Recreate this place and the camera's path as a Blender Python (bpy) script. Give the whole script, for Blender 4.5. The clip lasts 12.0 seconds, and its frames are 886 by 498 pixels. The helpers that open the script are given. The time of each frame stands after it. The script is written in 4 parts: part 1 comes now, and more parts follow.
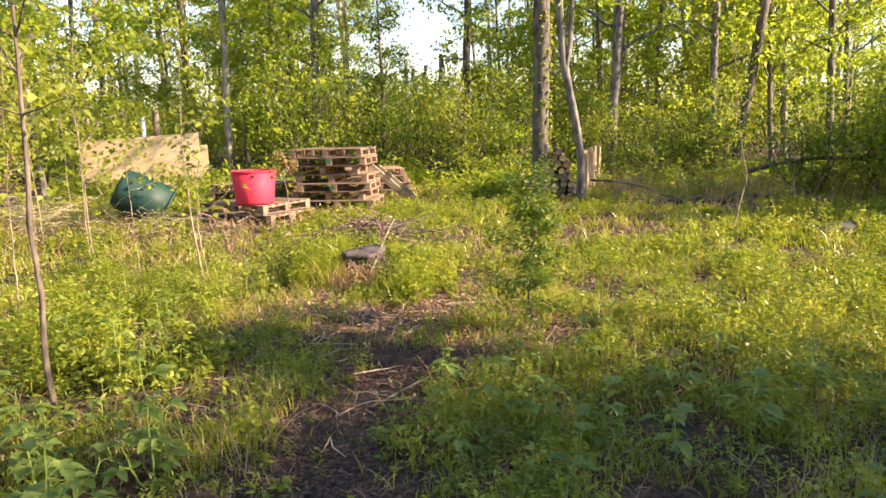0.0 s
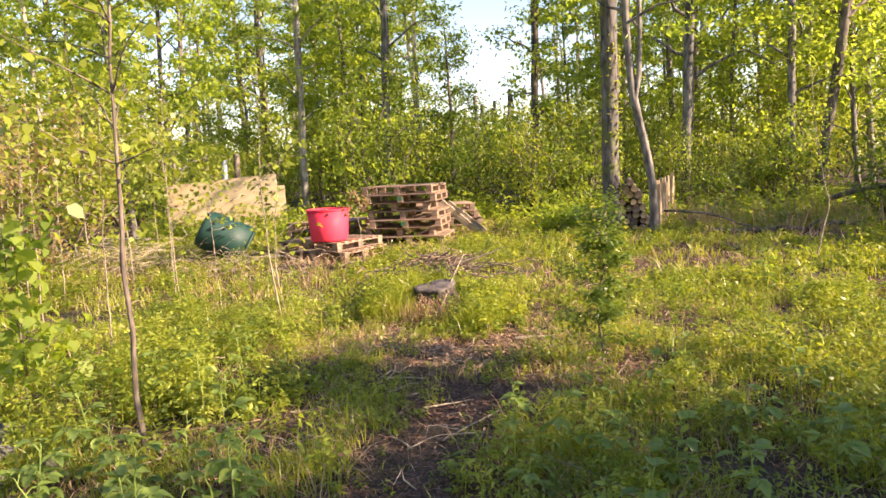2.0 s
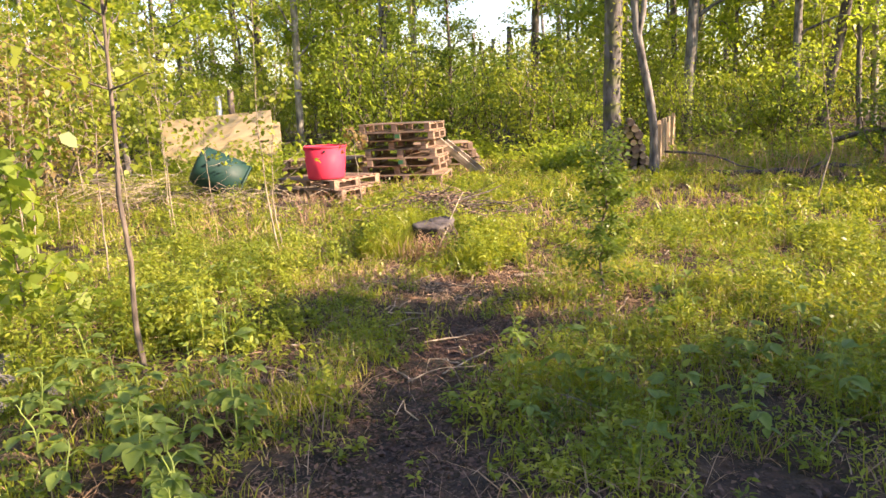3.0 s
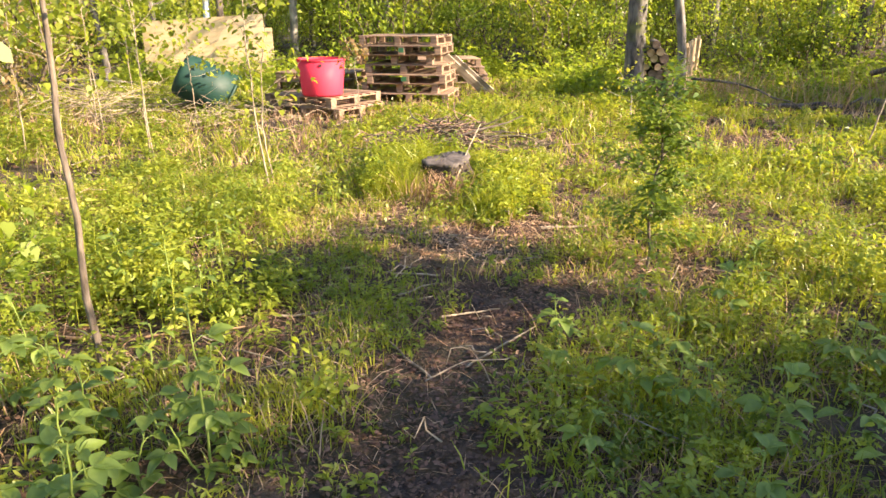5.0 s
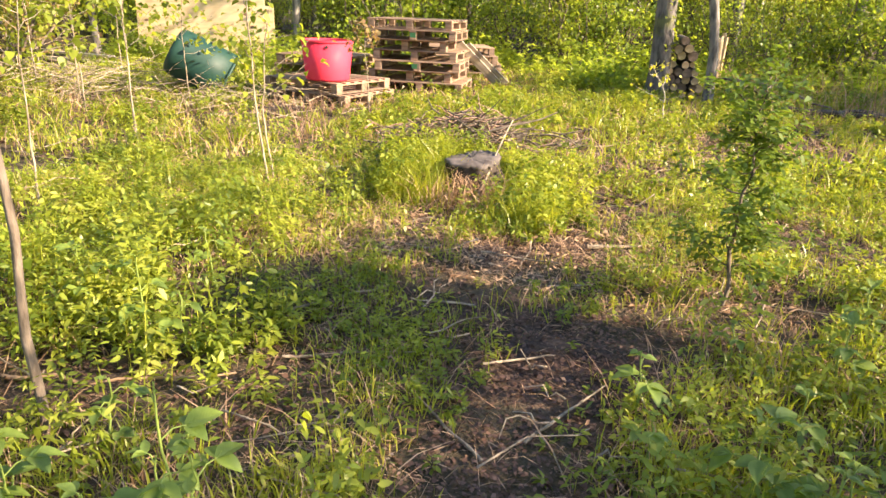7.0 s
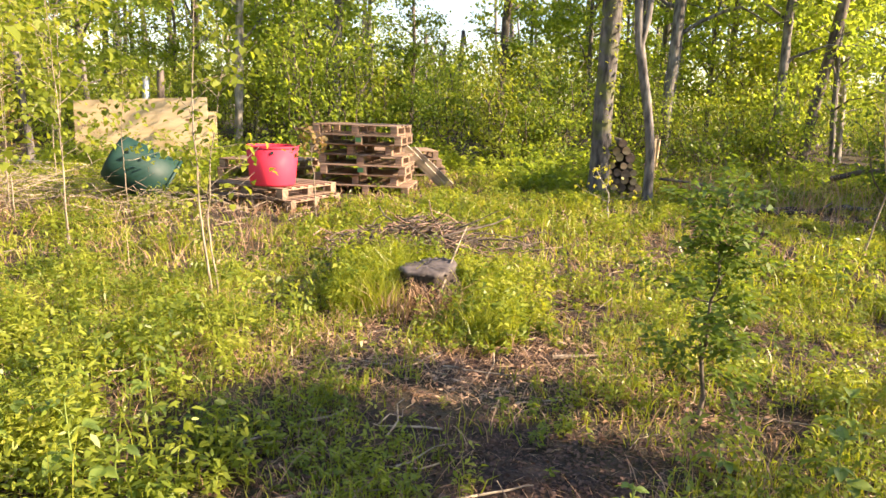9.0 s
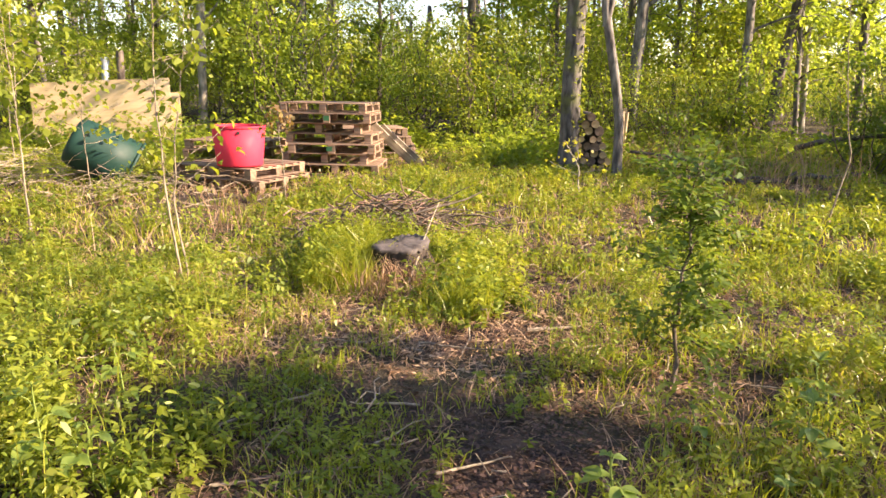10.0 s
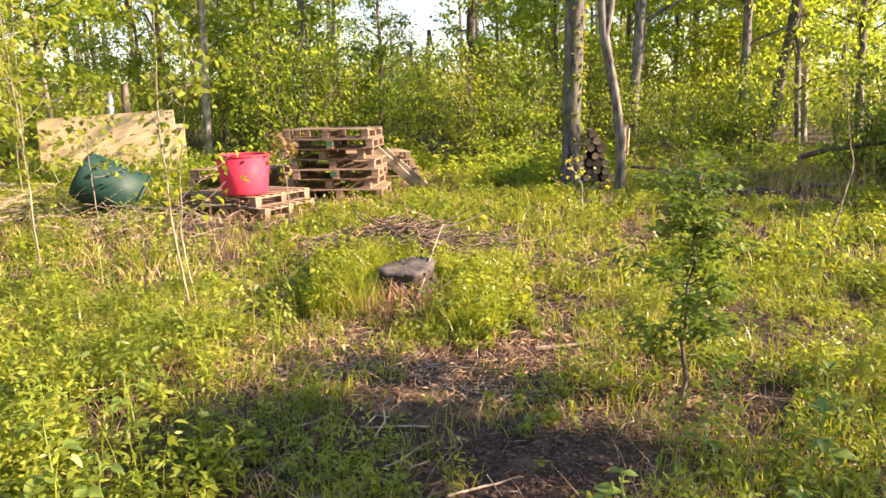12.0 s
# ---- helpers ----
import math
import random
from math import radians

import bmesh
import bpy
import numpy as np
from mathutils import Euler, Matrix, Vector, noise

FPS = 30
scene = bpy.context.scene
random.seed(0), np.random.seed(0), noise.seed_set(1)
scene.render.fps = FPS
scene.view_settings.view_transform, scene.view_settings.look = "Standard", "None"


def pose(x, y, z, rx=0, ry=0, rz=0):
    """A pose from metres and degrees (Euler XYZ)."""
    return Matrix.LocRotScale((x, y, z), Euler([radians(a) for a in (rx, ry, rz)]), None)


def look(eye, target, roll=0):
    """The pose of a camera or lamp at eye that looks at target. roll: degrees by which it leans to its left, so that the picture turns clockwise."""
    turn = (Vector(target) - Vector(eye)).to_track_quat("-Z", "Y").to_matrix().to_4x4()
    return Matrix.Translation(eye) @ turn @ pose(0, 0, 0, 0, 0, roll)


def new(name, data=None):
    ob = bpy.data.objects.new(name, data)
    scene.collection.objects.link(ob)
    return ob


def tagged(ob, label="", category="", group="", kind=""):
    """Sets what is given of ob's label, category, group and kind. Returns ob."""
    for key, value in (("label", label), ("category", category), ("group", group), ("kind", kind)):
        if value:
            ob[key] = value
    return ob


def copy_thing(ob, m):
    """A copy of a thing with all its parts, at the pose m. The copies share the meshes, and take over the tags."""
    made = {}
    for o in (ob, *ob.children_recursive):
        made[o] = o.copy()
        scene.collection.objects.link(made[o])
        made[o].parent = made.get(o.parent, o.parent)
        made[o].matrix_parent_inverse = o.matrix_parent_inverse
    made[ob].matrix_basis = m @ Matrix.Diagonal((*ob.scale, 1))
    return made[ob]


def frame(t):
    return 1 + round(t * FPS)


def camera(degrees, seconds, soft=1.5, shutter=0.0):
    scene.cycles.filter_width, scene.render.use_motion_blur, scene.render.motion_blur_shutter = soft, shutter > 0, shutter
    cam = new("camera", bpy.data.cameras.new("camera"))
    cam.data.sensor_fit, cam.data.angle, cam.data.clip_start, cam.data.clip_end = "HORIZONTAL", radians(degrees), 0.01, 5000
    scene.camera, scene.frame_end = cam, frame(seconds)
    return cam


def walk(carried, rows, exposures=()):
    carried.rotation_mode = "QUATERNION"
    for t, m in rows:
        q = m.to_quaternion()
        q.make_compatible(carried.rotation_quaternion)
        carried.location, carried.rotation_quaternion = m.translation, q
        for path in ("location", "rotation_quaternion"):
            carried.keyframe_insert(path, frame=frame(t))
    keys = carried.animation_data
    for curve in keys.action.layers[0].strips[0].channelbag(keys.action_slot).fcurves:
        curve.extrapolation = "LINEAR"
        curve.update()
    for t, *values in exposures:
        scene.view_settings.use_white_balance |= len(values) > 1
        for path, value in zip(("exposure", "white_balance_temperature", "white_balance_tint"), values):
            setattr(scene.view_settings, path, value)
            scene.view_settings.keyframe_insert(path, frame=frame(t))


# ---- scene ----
import itertools

cam = camera(64.2, 12.0, soft=1.55)
PATH = [
    (0, (0.0, 0.0, 1.261), (-0.316, 2.444, 0.84), -1.4),
    (0.5, (0.011, -0.033, 1.266), (-0.49, 2.393, 0.925), -1.0),
    (1, (0.024, -0.05, 1.276), (-0.529, 2.369, 0.965), -1.1),
    (1.5, (0.026, -0.043, 1.272), (-0.494, 2.386, 0.994), -2.2),
    (2, (0.03, -0.049, 1.271), (-0.535, 2.369, 0.979), -3.1),
    (2.5, (0.035, -0.059, 1.265), (-0.56, 2.35, 0.961), -2.7),
    (3, (-0.013, -0.018, 1.228), (-0.564, 2.371, 0.732), -2.5),
    (3.2, (-0.042, 0.043, 1.221), (-0.564, 2.426, 0.673), -2.0),
    (4.8, (-0.309, 0.616, 1.28), (-0.809, 2.929, 0.473), 0.0),
    (5, (-0.307, 0.646, 1.28), (-0.821, 2.963, 0.49), -0.3),
    (5.5, (-0.453, 0.792, 1.262), (-0.869, 3.14, 0.506), 1.4),
    (6, (-0.603, 0.932, 1.24), (-1.104, 3.262, 0.486), -0.2),
    (6.5, (-0.649, 1.057, 1.221), (-1.211, 3.355, 0.411), 1.0),
    (7, (-0.643, 1.244, 1.206), (-1.124, 3.555, 0.385), 2.2),
    (7.5, (-0.689, 1.356, 1.231), (-1.074, 3.714, 0.49), 2.0),
    (7.7, (-0.705, 1.386, 1.24), (-1.03, 3.789, 0.629), 2.5),
    (9.3, (-0.767, 1.4, 1.239), (-1.062, 3.834, 0.754), 1.6),
    (9.5, (-0.774, 1.409, 1.235), (-1.044, 3.839, 0.712), 1.2),
    (10, (-0.762, 1.411, 1.224), (-0.969, 3.839, 0.664), 1.0),
    (10.5, (-0.742, 1.406, 1.222), (-0.992, 3.83, 0.661), -0.1),
    (11, (-0.739, 1.4, 1.225), (-0.995, 3.828, 0.686), -0.3),
    (11.5, (-0.737, 1.397, 1.234), (-1.007, 3.83, 0.72), -0.9),
    (12, (-0.75, 1.397, 1.228), (-0.983, 3.839, 0.741), -1.0),
]
walk(cam, [(t, look(eye, target, roll)) for t, eye, target, roll in PATH],
     [(0.0, 1.67, 6800, 26), (3.0, 1.75, 6750, 30), (4.9, 1.99, 6750, 22), (7.5, 2.01, 6750, 21), (9.4, 1.75, 6800, 26), (12.0, 1.78, 6800, 27)])

# ---- sky and sun ----
SUN_EL, SUN_AZ = radians(27), radians(97)      # azimuth clockwise from +y
world = bpy.data.worlds.new("world")
scene.world = world
world.use_nodes = True
wn = world.node_tree
sky = wn.nodes.new("ShaderNodeTexSky")
sky.sky_type, sky.sun_disc = "NISHITA", False
sky.sun_elevation, sky.sun_rotation = SUN_EL, SUN_AZ
sky.air_density, sky.dust_density, sky.ozone_density = 1.2, 0.4, 1.8
bg = wn.nodes["Background"]
wn.links.new(sky.outputs["Color"], bg.inputs["Color"])
bg.inputs["Strength"].default_value = 0.10
sun = new("sun", bpy.data.lights.new("sun", "SUN"))
sun.data.energy, sun.data.angle, sun.data.color = 5.0, radians(0.6), (1.0, 0.84, 0.58)
to_sun = Vector((math.cos(SUN_EL) * math.sin(SUN_AZ), math.cos(SUN_EL) * math.cos(SUN_AZ), math.sin(SUN_EL)))
sun.rotation_euler = to_sun.to_track_quat("Z", "Y").to_euler()

rng = np.random.default_rng(7)


# ---- materials ----
def material(name, roughness=0.8):
    m = bpy.data.materials.new(name)
    m.use_nodes = True
    b = m.node_tree.nodes["Principled BSDF"]
    b.inputs["Roughness"].default_value = roughness
    return m, m.node_tree, b


def ramp(nt, fac, stops):
    r = nt.nodes.new("ShaderNodeValToRGB")
    while len(r.color_ramp.elements) < len(stops):
        r.color_ramp.elements.new(0.5)
    for e, (p, c) in zip(r.color_ramp.elements, stops):
        e.position, e.color = p, (*c, 1)
    nt.links.new(fac, r.inputs["Fac"])
    return r.outputs["Color"]


def noise_tex(nt, scale, detail=4, stretch=(1, 1, 1), space="Object"):
    tc, mp, n = nt.nodes.new("ShaderNodeTexCoord"), nt.nodes.new("ShaderNodeMapping"), nt.nodes.new("ShaderNodeTexNoise")
    mp.inputs["Scale"].default_value = stretch
    n.inputs["Scale"].default_value, n.inputs["Detail"].default_value = scale, detail
    nt.links.new(tc.outputs[space], mp.inputs["Vector"])
    nt.links.new(mp.outputs["Vector"], n.inputs["Vector"])
    return n.outputs["Fac"]


def mixed(nt, fac, a, b, blend="MIX"):
    n = nt.nodes.new("ShaderNodeMix")
    n.data_type, n.blend_type = "RGBA", blend
    for k, v in ((0, fac), (6, a), (7, b)):
        if hasattr(v, "links"):
            nt.links.new(v, n.inputs[k])
        else:
            n.inputs[k].default_value = v if k == 0 else (*v, 1)
    return n.outputs[2]


def bump(nt, b, height, strength=0.4, distance=0.01):
    n = nt.nodes.new("ShaderNodeBump")
    n.inputs["Strength"].default_value, n.inputs["Distance"].default_value = strength, distance
    nt.links.new(height, n.inputs["Height"])
    nt.links.new(n.outputs["Normal"], b.inputs["Normal"])


def leaf_material(name, stops, glow, share=0.45, gloss=0.45, bough=0.6, scale=1.3):
    """Thin leaves: each island has a colour of its own; light also comes through them."""
    m, nt, b = material(name, gloss)
    geo = nt.nodes.new("ShaderNodeNewGeometry")
    mixer = nt.nodes.new("ShaderNodeMix")       # each leaf differs a little, each bough more
    mixer.inputs[0].default_value = bough
    nt.links.new(geo.outputs["Random Per Island"], mixer.inputs[2])
    spread_ = nt.nodes.new("ShaderNodeMapRange")
    spread_.inputs[1].default_value, spread_.inputs[2].default_value = 0.32, 0.68
    nt.links.new(noise_tex(nt, scale, 2), spread_.inputs[0])
    nt.links.new(spread_.outputs[0], mixer.inputs[3])
    col = ramp(nt, mixer.outputs[0], stops)
    nt.links.new(col, b.inputs["Base Color"])
    tr, mx = nt.nodes.new("ShaderNodeBsdfTranslucent"), nt.nodes.new("ShaderNodeMixShader")
    nt.links.new(mixed(nt, 1.0, col, glow, "MULTIPLY"), tr.inputs["Color"])
    mx.inputs["Fac"].default_value = share
    nt.links.new(b.outputs[0], mx.inputs[1])
    nt.links.new(tr.outputs[0], mx.inputs[2])
    nt.links.new(mx.outputs[0], nt.nodes["Material Output"].inputs["Surface"])
    return m


leaf_wood = leaf_material("woodland_leaf", [(0.0, (0.11, 0.17, 0.036)), (0.4, (0.21, 0.285, 0.048)), (0.75, (0.31, 0.375, 0.065)), (1.0, (0.42, 0.45, 0.09))], (1.9, 1.8, 0.75), 0.58)
leaf_yellow = leaf_material("young_leaf", [(0.0, (0.26, 0.28, 0.035)), (0.5, (0.40, 0.40, 0.05)), (1.0, (0.52, 0.48, 0.09))], (1.5, 1.4, 0.7), 0.5)
leaf_bright = leaf_material("bright_leaf", [(0.0, (0.17, 0.23, 0.03)), (0.5, (0.28, 0.33, 0.042)), (1.0, (0.38, 0.40, 0.06))], (1.6, 1.5, 0.7), 0.5)
leaf_dark = leaf_material("shrub_leaf", [(0.0, (0.08, 0.14, 0.025)), (0.6, (0.15, 0.22, 0.035)), (1.0, (0.24, 0.30, 0.05))], (1.8, 1.7, 0.7), 0.42)
leaf_low = leaf_material("ground_weed_leaf", [(0.0, (0.06, 0.105, 0.016)), (0.35, (0.17, 0.235, 0.028)), (0.75, (0.34, 0.385, 0.045)), (1.0, (0.46, 0.45, 0.11))], (1.6, 1.5, 0.7), 0.45, 0.42, 0.65, 3.2)
leaf_poke = leaf_material("broad_weed_leaf", [(0.0, (0.12, 0.20, 0.045)), (0.5, (0.20, 0.29, 0.065)), (1.0, (0.30, 0.37, 0.085))], (1.6, 1.6, 0.6), 0.42, 0.42)
# veins and a tone of its own for every broad leaf
nt = leaf_poke.node_tree
b = nt.nodes["Principled BSDF"]
tc, sep, ab = nt.nodes.new("ShaderNodeTexCoord"), nt.nodes.new("ShaderNodeSeparateXYZ"), nt.nodes.new("ShaderNodeMath")
ab.operation = "ABSOLUTE"
along, wave = nt.nodes.new("ShaderNodeMath"), nt.nodes.new("ShaderNodeMath")
along.operation, wave.operation = "MULTIPLY_ADD", "SINE"
along.inputs[1].default_value = -0.7
freq = nt.nodes.new("ShaderNodeMath")
freq.operation = "MULTIPLY"
freq.inputs[1].default_value = 75
nt.links.new(tc.outputs["Object"], sep.inputs[0])
nt.links.new(sep.outputs["Y"], ab.inputs[0])
nt.links.new(ab.outputs[0], along.inputs[0])
nt.links.new(sep.outputs["X"], along.inputs[2])
nt.links.new(along.outputs[0], freq.inputs[0])
nt.links.new(freq.outputs[0], wave.inputs[0])
bump(nt, b, wave.outputs[0], 0.16, 0.003)
tone = nt.nodes.new("ShaderNodeObjectInfo")
src = b.inputs["Base Color"].links[0].from_socket
col = mixed(nt, 0.8, src, ramp(nt, tone.outputs["Random"], [(0.0, (0.6, 0.62, 0.6)), (0.6, (1.0, 0.98, 0.9)), (1.0, (1.35, 1.2, 0.85))]), "MULTIPLY")
nt.links.new(col, b.inputs["Base Color"])
leaf_rust = leaf_material("rusty_leaf", [(0.0, (0.20, 0.12, 0.06)), (0.5, (0.29, 0.21, 0.09)), (1.0, (0.31, 0.30, 0.08))], (1.5, 1.4, 0.9), 0.4)
grass_mat = leaf_material("grass_blade", [(0.0, (0.15, 0.20, 0.02)), (0.5, (0.28, 0.33, 0.035)), (0.85, (0.42, 0.42, 0.07)), (1.0, (0.55, 0.45, 0.18))], (1.6, 1.5, 0.7), 0.45, 0.34)
straw_mat = leaf_material("dry_straw", [(0.0, (0.22, 0.125, 0.07)), (0.5, (0.42, 0.27, 0.16)), (1.0, (0.60, 0.44, 0.29))], (1.2, 1.1, 0.9), 0.2, 0.6)
litter_mat = leaf_material("leaf_litter", [(0.0, (0.04, 0.022, 0.016)), (0.5, (0.11, 0.058, 0.038)), (0.88, (0.24, 0.135, 0.085)), (1.0, (0.48, 0.38, 0.29))], (1.2, 1.0, 0.8), 0.15, 0.6)


def bark(name, dark, light, scale=9.0, moss=None):
    m, nt, b = material(name, 0.9)
    ridges = noise_tex(nt, scale, 7, (1, 1, 0.3))
    blotch = noise_tex(nt, 1.6, 3)
    col = ramp(nt, ridges, [(0.36, dark), (0.62, light)])
    col = mixed(nt, 0.6, col, ramp(nt, blotch, [(0.35, (0.4, 0.4, 0.42)), (0.65, (1.2, 1.16, 1.05))]), "MULTIPLY")
    if moss:
        col = mixed(nt, ramp(nt, noise_tex(nt, 2.3, 5), [(0.52, (0, 0, 0)), (0.62, (1, 1, 1))]), col, moss)
    nt.links.new(col, b.inputs["Base Color"])
    bump(nt, b, ridges, 0.9, 0.02)
    return m


bark_grey = bark("grey_bark", (0.07, 0.061, 0.056), (0.28, 0.255, 0.23), 14)
bark_pale = bark("pale_bark", (0.20, 0.18, 0.15), (0.55, 0.50, 0.43), 10)
bark_dark = bark("dark_bark", (0.07, 0.055, 0.045), (0.22, 0.18, 0.15), 12)
bark_moss = bark("mossy_bark", (0.045, 0.040, 0.038), (0.19, 0.175, 0.165), 16, (0.13, 0.14, 0.05))
bark_stem = bark("sapling_bark", (0.08, 0.062, 0.046), (0.25, 0.20, 0.155), 25)
bark_brush = bark("brush_bark", (0.15, 0.085, 0.065), (0.42, 0.28, 0.21), 30)
bark_twig = bark("twig_bark", (0.20, 0.16, 0.12), (0.46, 0.38, 0.28), 30)


def wood(name, dark, light, along=(0.12, 1, 1), scale=22, rough=0.8):
    m, nt, b = material(name, rough)
    grain = noise_tex(nt, scale, 6, along)
    col = ramp(nt, grain, [(0.3, dark), (0.65, light)])
    oi = nt.nodes.new("ShaderNodeObjectInfo")
    col = mixed(nt, 0.7, col, ramp(nt, oi.outputs["Random"], [(0.0, (0.45, 0.42, 0.40)), (0.5, (0.8, 0.75, 0.72)), (1.0, (1.2, 1.12, 1.02))]), "MULTIPLY")
    stain = noise_tex(nt, 2.2, 4)
    col = mixed(nt, 0.5, col, ramp(nt, stain, [(0.35, (0.55, 0.5, 0.48)), (0.6, (1, 1, 1))]), "MULTIPLY")
    nt.links.new(col, b.inputs["Base Color"])
    bump(nt, b, grain, 0.4, 0.004)
    return m


pallet_wood = wood("pallet_wood", (0.17, 0.11, 0.075), (0.43, 0.31, 0.22))
grey_board = wood("weathered_board", (0.30, 0.26, 0.22), (0.60, 0.54, 0.46))
cut_wood = wood("cut_log_end", (0.42, 0.28, 0.14), (0.72, 0.54, 0.32), (1, 1, 1), 14)
old_end = wood("weathered_log_end", (0.10, 0.07, 0.05), (0.30, 0.21, 0.15), (1, 1, 1), 16)
grey_top = wood("weathered_stump_top", (0.035, 0.03, 0.03), (0.15, 0.135, 0.13), (1, 1, 1), 13)
stump_wood = wood("rotten_stump_wood", (0.022, 0.016, 0.013), (0.10, 0.075, 0.06), (1, 1, 0.2), 16)
split_wood = wood("split_wood", (0.42, 0.30, 0.17), (0.75, 0.60, 0.40), (1, 1, 0.1), 18)

# sanded plywood face with knots
ply_mat, nt, b = material("plywood_face", 0.7)
col = ramp(nt, noise_tex(nt, 5, 5, (0.25, 1, 2.2)), [(0.35, (0.50, 0.37, 0.21)), (0.65, (0.64, 0.49, 0.30))])
tc, vo = nt.nodes.new("ShaderNodeTexCoord"), nt.nodes.new("ShaderNodeTexVoronoi")
vo.inputs["Scale"].default_value = 4.2
mp = nt.nodes.new("ShaderNodeMapping")
mp.inputs["Scale"].default_value = (0.6, 1, 1.15)
nt.links.new(tc.outputs["Object"], mp.inputs["Vector"])
nt.links.new(mp.outputs["Vector"], vo.inputs["Vector"])
knot = ramp(nt, vo.outputs["Distance"], [(0.09, (1, 1, 1)), (0.15, (0, 0, 0))])
nt.links.new(mixed(nt, knot, col, (0.15, 0.08, 0.045)), b.inputs["Base Color"])


def plastic(name, colour, rough=0.4, wear=(0.8, 0.8, 0.8)):
    m, nt, b = material(name, rough)
    dust = noise_tex(nt, 7, 5)
    c = mixed(nt, 0.5, colour, ramp(nt, dust, [(0.35, wear), (0.6, (1, 1, 1))]), "MULTIPLY")
    nt.links.new(c, b.inputs["Base Color"])
    nt.links.new(ramp(nt, dust, [(0.3, (rough,) * 3), (0.7, (rough + 0.2,) * 3)]), b.inputs["Roughness"])
    return m


red_plastic = plastic("red_plastic", (0.78, 0.035, 0.075), 0.58, (0.86, 0.8, 0.8))
green_plastic = plastic("green_plastic", (0.005, 0.042, 0.031), 0.5, (0.7, 0.75, 0.7))
hole_black = plastic("hole_black", (0.02, 0.02, 0.02), 0.7)
green_paint = plastic("green_paint", (0.03, 0.15, 0.06), 0.7)
grey_post = plastic("grey_post_paint", (0.36, 0.42, 0.50), 0.7)
rock_mat = bark("rock", (0.03, 0.03, 0.034), (0.12, 0.118, 0.118), 7)

# soil with litter, moss and dry needles
soil, nt, b = material("forest_soil", 0.95)
n1, n2, n3 = noise_tex(nt, 0.9, 4), noise_tex(nt, 9, 6), noise_tex(nt, 60, 4)
col = ramp(nt, n2, [(0.3, (0.026, 0.016, 0.013)), (0.5, (0.062, 0.038, 0.028)), (0.72, (0.16, 0.095, 0.062))])
col = mixed(nt, ramp(nt, n1, [(0.42, (0, 0, 0)), (0.6, (0.3, 0.3, 0.3))]), col, (0.09, 0.10, 0.025))
col = mixed(nt, 0.6, col, ramp(nt, n3, [(0.3, (0.5, 0.5, 0.5)), (0.7, (1.25, 1.2, 1.1))]), "MULTIPLY")
nt.links.new(col, b.inputs["Base Color"])
bump(nt, b, n3, 0.8, 0.03)


# ---- helpers for shapes ----
def smooth(e0, e1, v):
    t = np.clip((v - e0) / (e1 - e0), 0, 1)
    return t * t * (3 - 2 * t)


def gz(x, y):
    """Height of the ground: flat path, a rise towards the pallets and a low mound round the stump."""
    x, y = np.asarray(x, float), np.asarray(y, float)
    z = 0.065 * smooth(6.5, 9.5, y) + 0.20 * np.exp(-(((x + 1.42) / 0.55) ** 2 + ((y - 5.95) / 0.65) ** 2))
    z = z + 0.018 * np.sin(2.1 * x + 1.3 * y) + 0.014 * np.sin(3.7 * y - 1.9 * x + 1) + 0.008 * np.sin(7.3 * x + 5.1 * y)
    return z - 0.05 * np.exp(-(((x + 0.8) / 0.4) ** 2 + ((y - 3.0) / 0.9) ** 2)) + 0.25 * smooth(14, 30, y)


def H(x, y):
    return float(gz(x, y))


def mesh_from(name, verts, polys, mats, slots=None, smooth_faces=False):
    """polys: list of (n,k) index arrays. slots: list of material indices, one an array."""
    me = bpy.data.meshes.new(name)
    verts = np.asarray(verts, np.float32)
    sizes = np.concatenate([np.full(len(p), p.shape[1], np.int32) for p in polys])
    loops = np.concatenate([p.ravel() for p in polys]).astype(np.int32)
    me.vertices.add(len(verts))
    me.vertices.foreach_set("co", verts.ravel())
    me.loops.add(len(loops))
    me.loops.foreach_set("vertex_index", loops)
    me.polygons.add(len(sizes))
    me.polygons.foreach_set("loop_start", np.concatenate(([0], np.cumsum(sizes)[:-1])).astype(np.int32))
    me.polygons.foreach_set("loop_total", sizes)
    if slots is not None:
        me.polygons.foreach_set("material_index", np.concatenate([np.full(len(p), s, np.int32) for p, s in zip(polys, slots)]))
    for m in mats:
        me.materials.append(m)
    if smooth_faces:
        me.polygons.foreach_set("use_smooth", np.ones(len(sizes), bool))
    me.update(calc_edges=True)
    me.validate()
    return me


def thing(name, x=0, y=0, z=0, label="", category="", group="", rz=0.0):
    ob = new(name)
    ob.empty_display_size = 0.1
    ob.matrix_basis = pose(x, y, z, 0, 0, rz)
    return tagged(ob, label, category, group)


def child(name, me, parent, label=""):
    ob = new(name, me)
    ob.parent = parent
    return tagged(ob, label)


def part(name, bm, mat, parent, label="", smooth_faces=False):
    me = bpy.data.meshes.new(name)
    bm.to_mesh(me)
    bm.free()
    me.materials.append(mat)
    if smooth_faces:
        me.polygons.foreach_set("use_smooth", np.ones(len(me.polygons), bool))
    return child(name, me, parent, label)


